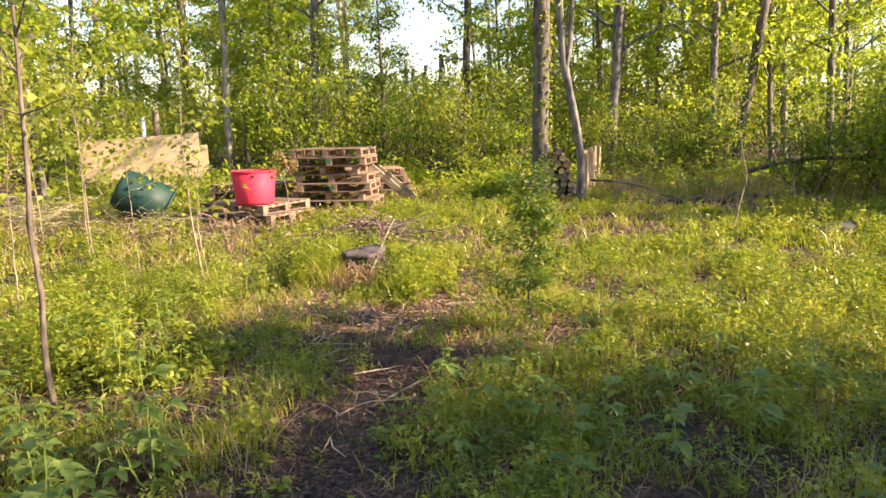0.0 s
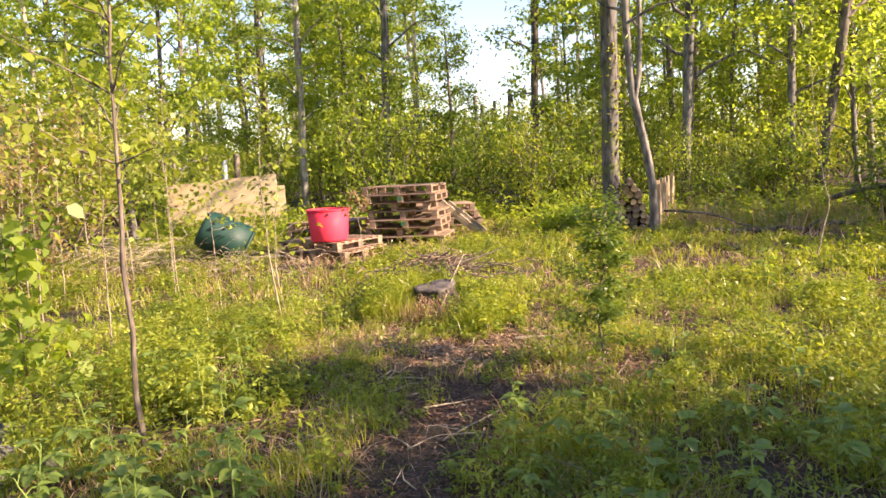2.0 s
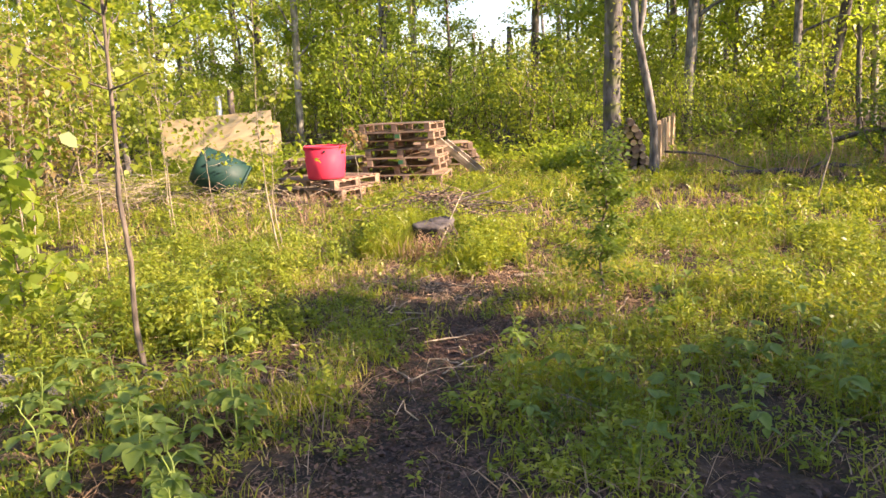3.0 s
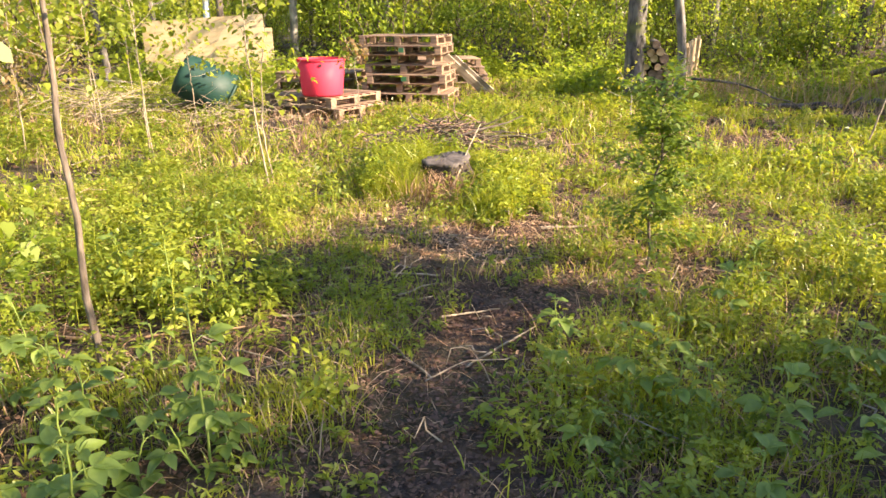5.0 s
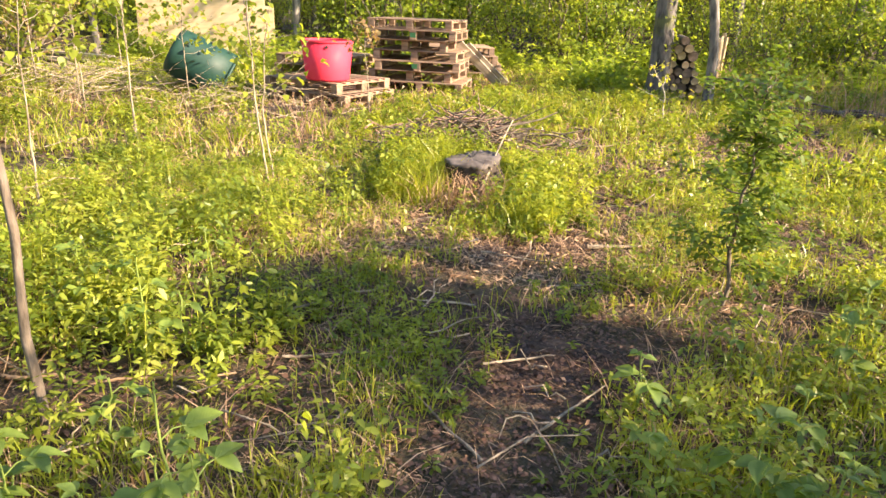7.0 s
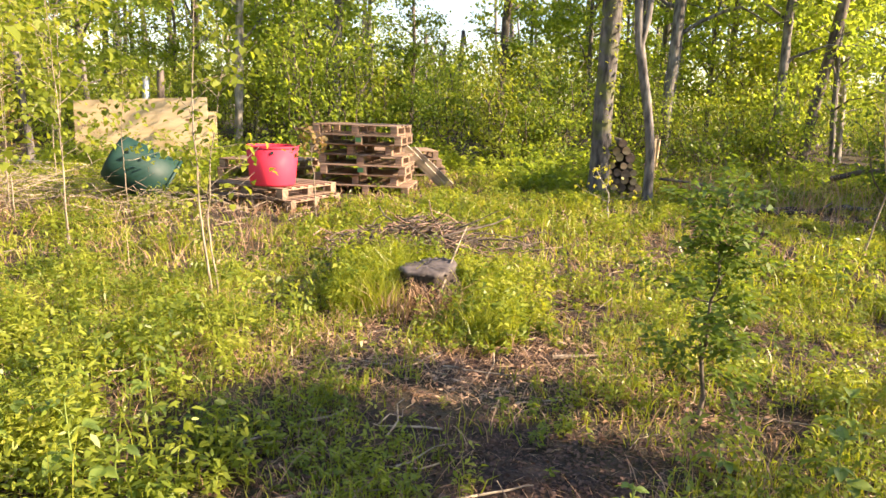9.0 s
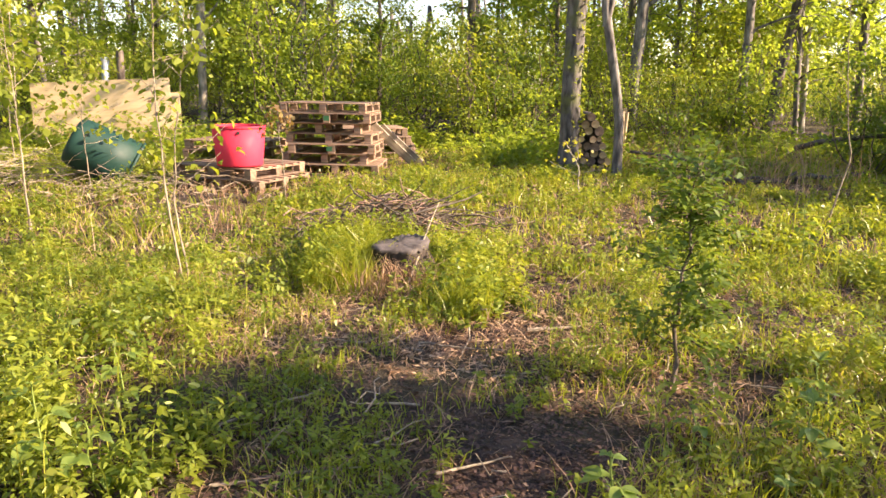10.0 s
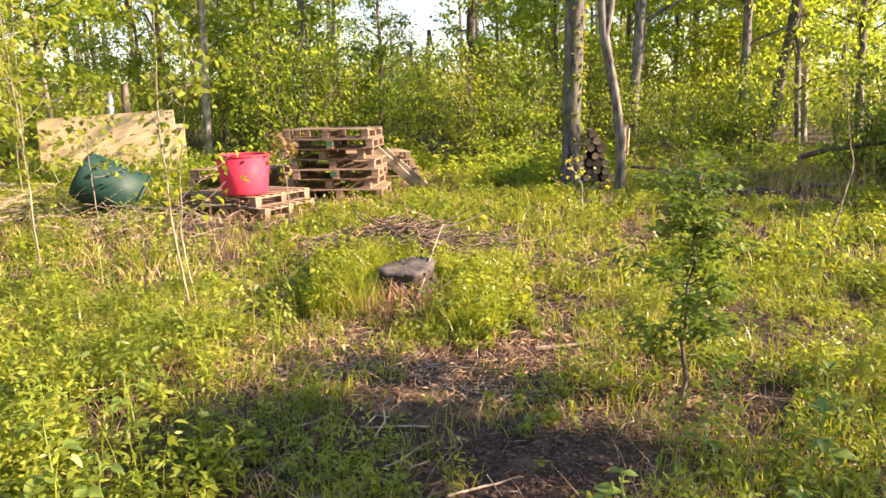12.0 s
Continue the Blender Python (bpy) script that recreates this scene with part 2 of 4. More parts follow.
def leaf_arrays(p, length, width, az, pitch, droop=0.15, fold=0.25, fine=False):
    """One bent, folded kite a leaf."""
    n = len(p)
    d = np.stack([np.cos(az) * np.cos(pitch), np.sin(az) * np.cos(pitch), np.sin(pitch)], 1)
    roll = rng.normal(0, 0.45, n)
    s0 = np.stack([-np.sin(az), np.cos(az), np.zeros(n)], 1)
    u0 = np.cross(d, s0)
    s = s0 * np.cos(roll)[:, None] + u0 * np.sin(roll)[:, None]
    u = np.cross(d, s)
    L, W = length[:, None], width[:, None]
    mid = p + d * L * 0.45
    v = np.stack([p, mid + s * W * 0.5 + u * W * fold, p + d * L - u * L * droop, mid - s * W * 0.5 + u * W * fold], 1)
    if fine:            # a pointed oval of six corners
        q1, q2 = p + d * L * 0.28 - u * L * droop * 0.1, p + d * L * 0.68 - u * L * droop * 0.5
        e1, e2 = s * W * 0.46, s * W * 0.38
        v = np.stack([p, q1 + e1 + u * W * fold, q2 + e2 + u * W * fold, p + d * L - u * L * droop, q2 - e2 + u * W * fold, q1 - e1 + u * W * fold], 1)
    k = v.shape[1]
    f = (np.arange(n) * k)[:, None] + np.arange(k)[None]
    return v.reshape(-1, 3), f


def leaf_cloud(centres, spread, per, size, flat=0.6, aspect=0.62, fine=False):
    """Leaves scattered round clump centres."""
    c = np.repeat(centres, per, 0)
    n = len(c)
    sp = np.repeat(np.broadcast_to(spread, len(centres)), per)[:, None]
    off = rng.normal(0, 1, (n, 3)) * sp * np.array([1, 1, flat])
    L = size * rng.uniform(0.6, 1.35, n)
    return leaf_arrays(c + off, L, L * aspect * rng.uniform(0.8, 1.2, n), rng.uniform(0, 2 * np.pi, n), rng.normal(-0.35, 0.5, n), fine=fine)


def tube(path, radii, seg=8, rough=0.0, cap=True):
    """A tapered, slightly uneven limb along a path."""
    path, radii = np.asarray(path, float), np.asarray(radii, float)
    k = len(path)
    tan = np.gradient(path, axis=0)
    tan /= np.linalg.norm(tan, axis=1)[:, None]
    ref = np.array([1.0, 0.0, 0.0]) if abs(tan[:, 0]).mean() < 0.8 else np.array([0.0, 1.0, 0.0])
    a = np.cross(tan, ref)
    a /= np.linalg.norm(a, axis=1)[:, None]
    b2 = np.cross(tan, a)
    th = np.arange(seg) * 2 * np.pi / seg
    r = radii[:, None] * (1 + rough * rng.normal(0, 1, (k, seg)))
    v = path[:, None] + r[..., None] * (a[:, None] * np.cos(th)[None, :, None] + b2[:, None] * np.sin(th)[None, :, None])
    i, j = np.meshgrid(np.arange(k - 1), np.arange(seg), indexing="ij")
    q = np.stack([i * seg + j, i * seg + (j + 1) % seg, (i + 1) * seg + (j + 1) % seg, (i + 1) * seg + j], -1).reshape(-1, 4)
    return v.reshape(-1, 3), q


def joined(pieces):
    vs, fs, o = [], [], 0
    for v, f in pieces:
        vs.append(v)
        fs.append(f + o)
        o += len(v)
    return np.concatenate(vs), np.concatenate(fs)


def wander(p0, p1, n, amount):
    """A path from p0 to p1 that wanders a little."""
    p0, p1 = np.asarray(p0, float), np.asarray(p1, float)
    t = np.linspace(0, 1, n)[:, None]
    w = np.cumsum(rng.normal(0, 1, (n, 3)), 0)
    w = w - w[0] - t * (w[-1] - w[0])
    return p0 + (p1 - p0) * t + w * amount / math.sqrt(n)


def box(sx, sy, sz, cx=0, cy=0, cz=0, bevel=0.004):
    bm = bmesh.new()
    bmesh.ops.create_cube(bm, size=1, matrix=Matrix.Translation((cx, cy, cz)) @ Matrix.Diagonal((sx, sy, sz, 1)))
    if bevel:
        bmesh.ops.bevel(bm, geom=bm.edges[:], offset=bevel, segments=1, affect="EDGES")
    return bm


rng = np.random.default_rng(21)


# ---- ground: one sheet to the horizon ----
xs = np.concatenate([-np.geomspace(300, 9, 24), np.linspace(-8.8, 8.8, 127), np.geomspace(9, 300, 24)])
ys = np.concatenate([-np.geomspace(300, 2, 22), np.linspace(-1.9, 16, 128), np.geomspace(16.2, 400, 30)])
X, Y = np.meshgrid(xs, ys, indexing="ij")
Z = gz(X, Y) + np.where((np.abs(X) < 9) & (Y > -2) & (Y < 16), rng.normal(0, 0.008, X.shape), 0)
nx, ny = X.shape
i, j = np.meshgrid(np.arange(nx - 1), np.arange(ny - 1), indexing="ij")
q = np.stack([i * ny + j, (i + 1) * ny + j, (i + 1) * ny + j + 1, i * ny + j + 1], -1).reshape(-1, 4)
ground = new("ground", mesh_from("ground", np.stack([X, Y, Z], -1).reshape(-1, 3), [q], [soil], smooth_faces=True))
tagged(ground, "brown forest soil with moss, needles and dead leaves", "ground", kind="structure")


# ---- where the low plants grow ----
def cover(x, y):
    """0 on the bare path and dry spots, 1 where the plants are thick."""
    c = 0.52 + 0.34 * np.sin(1.7 * x + 0.9 * np.sin(1.3 * y)) * np.sin(1.9 * y + 0.7 * x)
    c = c + 0.48 * np.sin(4.6 * x + 1.7 * y + 1.3 * np.sin(2.3 * y)) * np.sin(3.9 * y - 2.1 * x + 1.5 * np.sin(1.9 * x))
    bare = lambda cx, cy, rx, ry: np.exp(-(((x - cx) / rx) ** 2 + ((y - cy) / ry) ** 2) ** 1.5)
    c = c * (1 - 0.97 * bare(-0.78, 3.1, 0.38, 0.95)) * (1 - 0.85 * bare(-0.7, 2.25, 0.6, 0.4))
    c = c * (1 - 0.85 * bare(-1.75, 3.2, 0.35, 0.45)) * (1 - 0.6 * bare(-1.8, 4.7, 0.8, 0.35)) * (1 - 0.5 * bare(-0.7, 4.7, 0.4, 0.45))
    c = c * (1 - 0.8 * bare(-3.6, 7.6, 0.8, 0.45)) * (1 - 0.85 * bare(0.9, 8.0, 0.6, 0.5)) * (1 - 0.7 * bare(-1.6, 7.2, 0.7, 0.4))
    c = c * (1 - 0.97 * bare(-3.9, 9.5, 0.9, 0.75)) * (1 - 0.97 * bare(-3.1, 10.9, 0.75, 0.65))
    c = c * (1 - 0.9 * bare(-1.36, 5.5, 0.26, 0.3)) * (1 - 0.96 * bare(-1.65, 6.6, 0.7, 0.5))
    c = c * (1 - 0.6 * bare(-0.45, 5.1, 0.35, 0.4)) * (1 - 0.75 * bare(-0.42, 5.8, 0.25, 0.5)) * (1 - 0.7 * bare(-0.1, 6.7, 0.28, 0.6)) * (1 - 0.7 * bare(0.35, 7.6, 0.3, 0.6))
    c = c * (1 - 0.9 * bare(-3.7, 8.55, 0.9, 0.5)) * (1 - 0.8 * bare(-2.3, 12.4, 0.8, 0.8)) * (1 - 0.8 * bare(-2.9, 10.2, 0.9, 0.4))
    c = c * (1 - 0.5 * bare(-3.3, 6.3, 0.9, 0.5)) * (1 - 0.45 * bare(-4.6, 7.2, 1.0, 0.6)) * (1 - 0.7 * bare(2.6, 10.4, 1.4, 0.6))
    c = c * (1 - 0.85 * bare(0.4, 10.7, 0.5, 0.5)) * (1 - 0.9 * bare(-0.4, 0.8, 0.5, 1.4))
    return np.clip(c, 0.02, 1)


def scatter(n, x0, x1, y0, y1, power=1.0):
    """Points spread by the plant cover."""
    x, y = rng.uniform(x0, x1, n * 3), rng.uniform(y0, y1, n * 3)
    keep = rng.uniform(0, 1, n * 3) < cover(x, y) ** power
    return x[keep][:n], y[keep][:n]


def blades(x, y, length, width, lean):
    n = len(x)
    az, face = rng.uniform(0, 2 * np.pi, n), rng.uniform(0, np.pi, n)
    p = np.stack([x, y, gz(x, y) - 0.01], 1)
    d = np.stack([np.cos(az), np.sin(az), np.zeros(n)], 1) * (lean * length)[:, None]
    s = np.stack([np.cos(face), np.sin(face), np.zeros(n)], 1) * width[:, None] * 0.5
    up = np.array([0, 0, 1.0]) * length[:, None]
    v = np.stack([p - s, p + s, p + up * 0.55 + d * 0.35 + s * 0.8, p + up * 0.55 + d * 0.35 - s * 0.8, p + up * 0.9 + d], 1)
    o = (np.arange(n) * 5)[:, None]
    return v.reshape(-1, 3), o + np.array([0, 1, 2, 3]), o + np.array([3, 2, 4])


def grass_patch(name, n_tufts, per, area, size, mat, label, power=1.0, wid=0.006, lean=0.5, spread=0.05):
    tx, ty = scatter(n_tufts, *area, power)
    x = np.repeat(tx, per) + rng.normal(0, spread, len(tx) * per)
    y = np.repeat(ty, per) + rng.normal(0, spread, len(ty) * per)
    tall = np.repeat(rng.uniform(0.5, 1.3, len(tx)), per)
    n = len(x)
    v, q4, t3 = blades(x, y, size * tall * rng.uniform(0.5, 1.2, n), wid * rng.uniform(0.6, 1.4, n), lean * rng.uniform(0.2, 1.6, n))
    return tagged(new(name, mesh_from(name, v, [q4, t3], [mat])), label, "grass", kind="stuff")


grass_patch("grass", 6500, 9, (-4.2, 3.6, 1.7, 6.2), 0.115, grass_mat, "short bright green grass tufts in the clearing", 1.8, 0.005)
grass_patch("grass", 5600, 8, (-8.5, 7.5, 6.0, 14.5), 0.17, grass_mat, "bright green grass across the clearing", 1.0, 0.010)
grass_patch("dry_grass", 3000, 8, (-4.2, 3.6, 1.7, 6.5), 0.11, straw_mat, "dry tan grass stems between the green", 1.0, 0.004, 1.6, 0.08)
grass_patch("dry_grass", 1500, 8, (-8.0, 5.0, 6.0, 14), 0.15, straw_mat, "pale dead grass and stems", 0.0, 0.008, 1.2, 0.1)

grass_patch("dry_stalks", 130, 7, (0.9, 5.5, 10.2, 13.2), 0.55, straw_mat, "tall dry tan stalks at the edge of the woods", 0.0, 0.008, 0.5, 0.15)
grass_patch("dry_stalks", 60, 7, (-7.5, -2.4, 5.8, 9.2), 0.28, straw_mat, "dry tan stalks among the weeds", 0.0, 0.006, 0.9, 0.12)


def weeds(name, clumps, plants, per, area, height, size, mat, label, power=1.3, wide=0.13, fine=False):
    """Clumps of low leafy weeds: upright stems with leaves all the way up, tallest in a clump's middle."""
    kx, ky = scatter(clumps, *area, power)
    kh, kw = rng.uniform(0.45, 1.3, len(kx)), wide * rng.uniform(0.6, 1.5, len(kx))
    ox, oy = rng.normal(0, 1, len(kx) * plants), rng.normal(0, 1, len(kx) * plants)
    cx, cy = np.repeat(kx, plants) + ox * np.repeat(kw, plants), np.repeat(ky, plants) + oy * np.repeat(kw, plants)
    h = height * np.repeat(kh, plants) * rng.uniform(0.5, 1.15, len(cx)) * np.exp(-0.12 * (ox ** 2 + oy ** 2))
    k = len(cx) * per
    t = rng.uniform(0.1, 1, k)
    H0 = np.repeat(h, per)
    leanx, leany = np.repeat(rng.normal(0, 0.25, len(cx)), per), np.repeat(rng.normal(0, 0.25, len(cx)), per)
    x, y = np.repeat(cx, per) + leanx * t * H0, np.repeat(cy, per) + leany * t * H0
    r = 0.16 * H0 * (1.1 - 0.6 * t) * rng.uniform(0.2, 1.3, k)
    az = rng.uniform(0, 2 * np.pi, k)
    p = np.stack([x + r * np.cos(az), y + r * np.sin(az), gz(x, y) + t * H0], 1)
    L = size * rng.uniform(0.55, 1.4, k)
    v, f = leaf_arrays(p, L, L * (rng.uniform(0.24, 0.5, k) if fine else rng.uniform(0.32, 0.62, k)), az, rng.normal(0.15, 0.45, k), 0.25, 0.2, fine)
    sv, sq, st = blades(cx, cy, h, np.full(len(cx), 0.005), np.full(len(cx), 0.15))
    return tagged(new(name, mesh_from(name, np.concatenate([v, sv]), [f, sq + len(v), st + len(v)], [mat, grass_mat], [0, 1, 1])), label, "weeds", kind="stuff")


weeds("weeds", 560, 12, 15, (-4.2, 3.6, 1.8, 6.4), 0.15, 0.027, leaf_low, "low leafy green weeds covering the clearing floor", 1.3, 0.13, True)
weeds("weeds", 130, 9, 28, (-4.4, 3.6, 2.3, 6.5), 0.30, 0.034, leaf_low, "taller bright green weeds among the grass", 2.0, 0.09, True)
weeds("weeds", 12, 9, 36, (-2.6, -1.75, 2.9, 3.7), 0.36, 0.034, leaf_low, "tall lush green weeds in the sun beside the path", 0.1, 0.09, True)
weeds("weeds", 30, 9, 44, (-3.4, -1.8, 2.7, 5.0), 0.46, 0.035, leaf_low, "tall lush green weeds beside the sapling", 0.6, 0.09, True)
weeds("weeds", 34, 9, 36, (0.1, 3.2, 3.4, 6.5), 0.28, 0.034, leaf_low, "lush green weeds beside the shrub", 0.6, 0.12, True)
weeds("weeds", 12, 9, 30, (-1.9, -1.62, 5.3, 6.0), 0.36, 0.036, leaf_low, "bright weeds beside the old stump", 0.1, 0.09)
weeds("weeds", 18, 9, 30, (-1.15, -0.7, 5.0, 5.9), 0.30, 0.034, leaf_low, "bright weeds on the stump's mound", 0.1, 0.10)
weeds("weeds", 660, 11, 15, (-9, 8, 6.2, 14), 0.19, 0.042, leaf_low, "low green weeds towards the woods", 1.2, 0.2)
grass_patch("grass", 260, 12, (-1.9, -1.58, 5.3, 6.1), 0.24, grass_mat, "long grass beside the stump on its mound", 0.1, 0.006)
grass_patch("grass", 160, 12, (-1.15, -0.85, 5.0, 5.9), 0.20, grass_mat, "long grass on the sunny side of the stump", 0.1, 0.006)
grass_patch("dry_grass", 45, 12, (-1.65, -1.1, 5.2, 5.45), 0.20, straw_mat, "dead grass hanging before the stump", 0.0, 0.005, 0.9)
weeds("weeds", 110, 8, 26, (-9, 7, 6.4, 12), 0.34, 0.046, leaf_low, "taller green weeds in scattered clumps", 1.6, 0.14)
weeds("weeds", 220, 10, 16, (-10, 10, 11.8, 17), 0.6, 0.09, leaf_wood, "knee-high green growth at the edge of the woods", 0.5, 0.3)

# the rest of the clearing, beside and behind the path
for area, n1, n2 in (((-9, 9, -7, 1.8), 160, 900), ((-9, -4.2, 1.8, 6.4), 150, 900), ((3.6, 9, 1.8, 6.4), 130, 800)):
    weeds("weeds", n1, 8, 9, area, 0.2, 0.05, leaf_low, "low green weeds round the path", 1.0, 0.2)
    grass_patch("grass", n2, 7, area, 0.15, grass_mat, "bright grass tufts round the path", 1.0, 0.008)


def litter(name, n, area, size, mat, label, aspect=0.6, power=0.0):
    x, y = scatter(n, *area, power)
    n = len(x)
    L = size * rng.uniform(0.4, 1.5, n)
    p = np.stack([x, y, gz(x, y) + rng.uniform(0.004, 0.02, n)], 1)
    v, f = leaf_arrays(p, L, L * aspect, rng.uniform(0, 2 * np.pi, n), rng.normal(0.05, 0.2, n), 0.05, 0.15)
    return tagged(new(name, mesh_from(name, v, [f], [mat])), label, "leaf litter", kind="stuff")


litter("leaf_litter", 16000, (-1.7, 0.1, 1.7, 4.1), 0.017, litter_mat, "brown wood chips and dead leaves on the bare path")
litter("leaf_litter", 22000, (-3.2, 2.2, 1.7, 5.6), 0.022, litter_mat, "brown dead leaves and chips on the soil")
litter("needle_litter", 11000, (-3.2, 2.2, 1.7, 5.8), 0.055, straw_mat, "dry tan needles and twigs on the soil", 0.05, 0.35)
litter("leaf_litter", 1800, (-2.8, 0.3, 4.2, 5.3), 0.032, straw_mat, "tan dead leaves and bark chips on the soil", 0.45)
litter("needle_litter", 4500, (-2.8, 0.3, 4.2, 5.3), 0.07, straw_mat, "tan dead stems on the soil", 0.06)
litter("needle_litter", 9000, (-3.2, 1.5, 5.4, 9.0), 0.09, straw_mat, "dry tan needles and stems between the weeds", 0.05)
litter("leaf_litter", 16000, (-8, 7, 5.5, 14), 0.05, litter_mat, "brown dead leaves among the weeds")


rng = np.random.default_rng(33)


# ---- trees ----
def crown_limbs(top, base_z, height, reach, count, r0):
    """Limbs that leave the trunk (a path) between base_z and its top."""
    limbs, tips = [], []
    for k in range(count):
        t = (k + rng.uniform(0, 1)) / count
        z = base_z + t * (height - base_z) * 0.95
        at = np.array([np.interp(z, top[:, 2], top[:, c]) for c in (0, 1)] + [z])
        az = k * 2.4 + rng.uniform(-0.6, 0.6)
        ln = reach * (1.0 - 0.55 * t) * rng.uniform(0.6, 1.25)
        end = at + np.array([math.cos(az) * ln, math.sin(az) * ln, ln * rng.uniform(0.1, 0.7)])
        path = wander(at, end, 7, ln * 0.12)
        path[:, 2] += 0.12 * ln * np.sin(np.linspace(0, math.pi, 7))
        limbs.append(tube(path, np.linspace(r0 * (1 - 0.6 * t), 0.006, 7), 5))
        for s in (0.5, 0.8, 1.0):
            tips.append(path[min(6, int(round(6 * s)))] + rng.normal(0, 0.12 * ln, 3))
    return limbs, np.array(tips)


def tree(name, path, radii, base_z, reach, limbs, per, leaf, mats, label, spread=0.35, seg=12, group="", flat=0.6):
    """A tree with its foot at the first point of its path, given in metres from there."""
    path = np.asarray(path, float)
    foot = path[0].copy()
    local = path - foot
    steps = max(14, int(local[-1, 2] * 3.0))
    zz = np.linspace(0, local[-1, 2], steps)
    fine = np.stack([np.interp(zz, local[:, 2], local[:, 0]), np.interp(zz, local[:, 2], local[:, 1]), zz], 1)
    fine[1:, :2] += np.cumsum(rng.normal(0, 0.012, (steps - 1, 2)), 0) * 0.6
    fine[0, 2] -= 0.12
    rr = np.interp(zz, np.linspace(0, local[-1, 2], len(radii)), radii)
    rr = rr * (1 + 0.4 * np.exp(-zz / 0.15))
    ob = thing(name, foot[0], foot[1], H(foot[0], foot[1]), label, "tree", group)
    v, f = tube(fine, rr, seg, 0.05)
    child("trunk", mesh_from("trunk", v, [f], [mats[0]], smooth_faces=True), ob)
    lm, tips = crown_limbs(fine, base_z, local[-1, 2], reach, limbs, rr[len(rr) // 3] * 0.45)
    for v, f in lm:
        child("branch", mesh_from("branch", v, [f], [mats[0]], smooth_faces=True), ob)
    v, f = leaf_cloud(tips, spread * 0.62 * rng.uniform(0.6, 1.4, len(tips)), int(per * 2.6), leaf * 0.86, 0.42)
    child("crown", mesh_from("crown", v, [f], [mats[1]]), ob)
    return ob


GR = "trees at the edge of the clearing"
big = tree("tree", [(0.12, 11.6, 0), (0.13, 11.6, 2), (0.15, 11.6, 4), (0.2, 11.7, 12)], [0.135, 0.13, 0.12, 0.10, 0.05], 4.2, 2.8, 18, 26, 0.13, (bark_moss, leaf_wood),
           "tall thick grey trunk with mossy bark beside the firewood", 0.4, 16, GR)
thin = tree("tree", [(0.74, 11.1, 0), (0.70, 11.1, 0.9), (0.635, 11.1, 1.32), (0.48, 11.1, 2.0), (0.43, 11.1, 2.67), (0.38, 11.1, 3.23), (0.32, 11.2, 7)], [0.062, 0.06, 0.056, 0.045, 0.025], 2.9, 1.6, 12, 30, 0.11, (bark_grey, leaf_wood),
            "slender crooked grey tree in front of the firewood", 0.3, 12, GR)
v, f = tube([(-0.27, 0, 1.95), (-0.18, 0, 2.38), (-0.16, 0, 2.74), (-0.15, 0, 3.45), (-0.1, 0.1, 4.8)], [0.045, 0.04, 0.036, 0.028, 0.012], 8, 0.05)
child("fork", mesh_from("fork", v, [f], [bark_grey], smooth_faces=True), thin)
az = rng.normal(-0.4, 0.8, 170)
zz = rng.uniform(0.5, 3.2, 170)
v, f = leaf_arrays(np.stack([0.02 + 0.14 * np.cos(az), 0.14 * np.sin(az), zz], 1), rng.uniform(0.04, 0.08, 170), rng.uniform(0.03, 0.06, 170), az + rng.normal(0, 0.8, 170), rng.normal(-0.2, 0.5, 170))
child("ivy", mesh_from("ivy", v, [f], [leaf_bright]), big, "small green leaves clinging to the bark")
tree("tree", [(1.77, 16.4, 0), (1.87, 16.4, 4.4), (1.95, 16.5, 13)], [0.12, 0.11, 0.09, 0.04], 2.6, 2.0, 20, 24, 0.13, (bark_grey, leaf_wood), "straight grey woodland tree", 0.42, 12, GR)
tree("tree", [(3.88, 16.15, 0), (3.86, 16.15, 4), (3.8, 16.2, 11)], [0.085, 0.08, 0.07, 0.03], 2.2, 1.9, 20, 24, 0.13, (bark_grey, leaf_wood), "slim dark grey woodland tree", 0.42, 10, GR)
tree("tree", [(4.38, 16.3, 0), (4.48, 16.3, 0.7), (4.88, 16.3, 4.1), (5.7, 16.5, 11)], [0.105, 0.10, 0.085, 0.035], 3.4, 2.4, 20, 24, 0.14, (bark_dark, leaf_wood), "dark leaning woodland tree", 0.42, 12, GR)
tree("tree", [(-8.0, 18.0, 0), (-7.96, 18, 1.2), (-7.83, 18, 4.5), (-7.6, 18, 12)], [0.10, 0.09, 0.075, 0.03], 2.0, 1.7, 20, 24, 0.13, (bark_pale, leaf_wood), "pale slim tree behind the plywood", 0.4, 10, GR)
tree("tree", [(-5.56, 18.0, 0), (-5.53, 18, 1), (-5.44, 18, 4.6), (-5.3, 18, 12)], [0.11, 0.10, 0.085, 0.03], 1.9, 1.8, 22, 26, 0.13, (bark_grey, leaf_wood), "grey tree behind the pallet stack", 0.4, 10, GR)
tree("tree", [(-1.72, 18.0, 0), (-1.67, 18, 1), (-1.52, 18, 4.8), (-1.4, 18, 13)], [0.10, 0.09, 0.075, 0.03], 1.9, 1.15, 24, 24, 0.13, (bark_dark, leaf_wood), "dark slim tree with a tall narrow crown", 0.4, 10, GR)
tree("tree", [(-6.0, 24, 0), (-6.11, 24, 0.9), (-6.38, 24, 4.5), (-6.6, 24, 9)], [0.08, 0.07, 0.05, 0.02], 4.0, 1.6, 12, 26, 0.13, (bark_pale, leaf_wood), "pale thin leaning woodland tree", 0.4, 8)
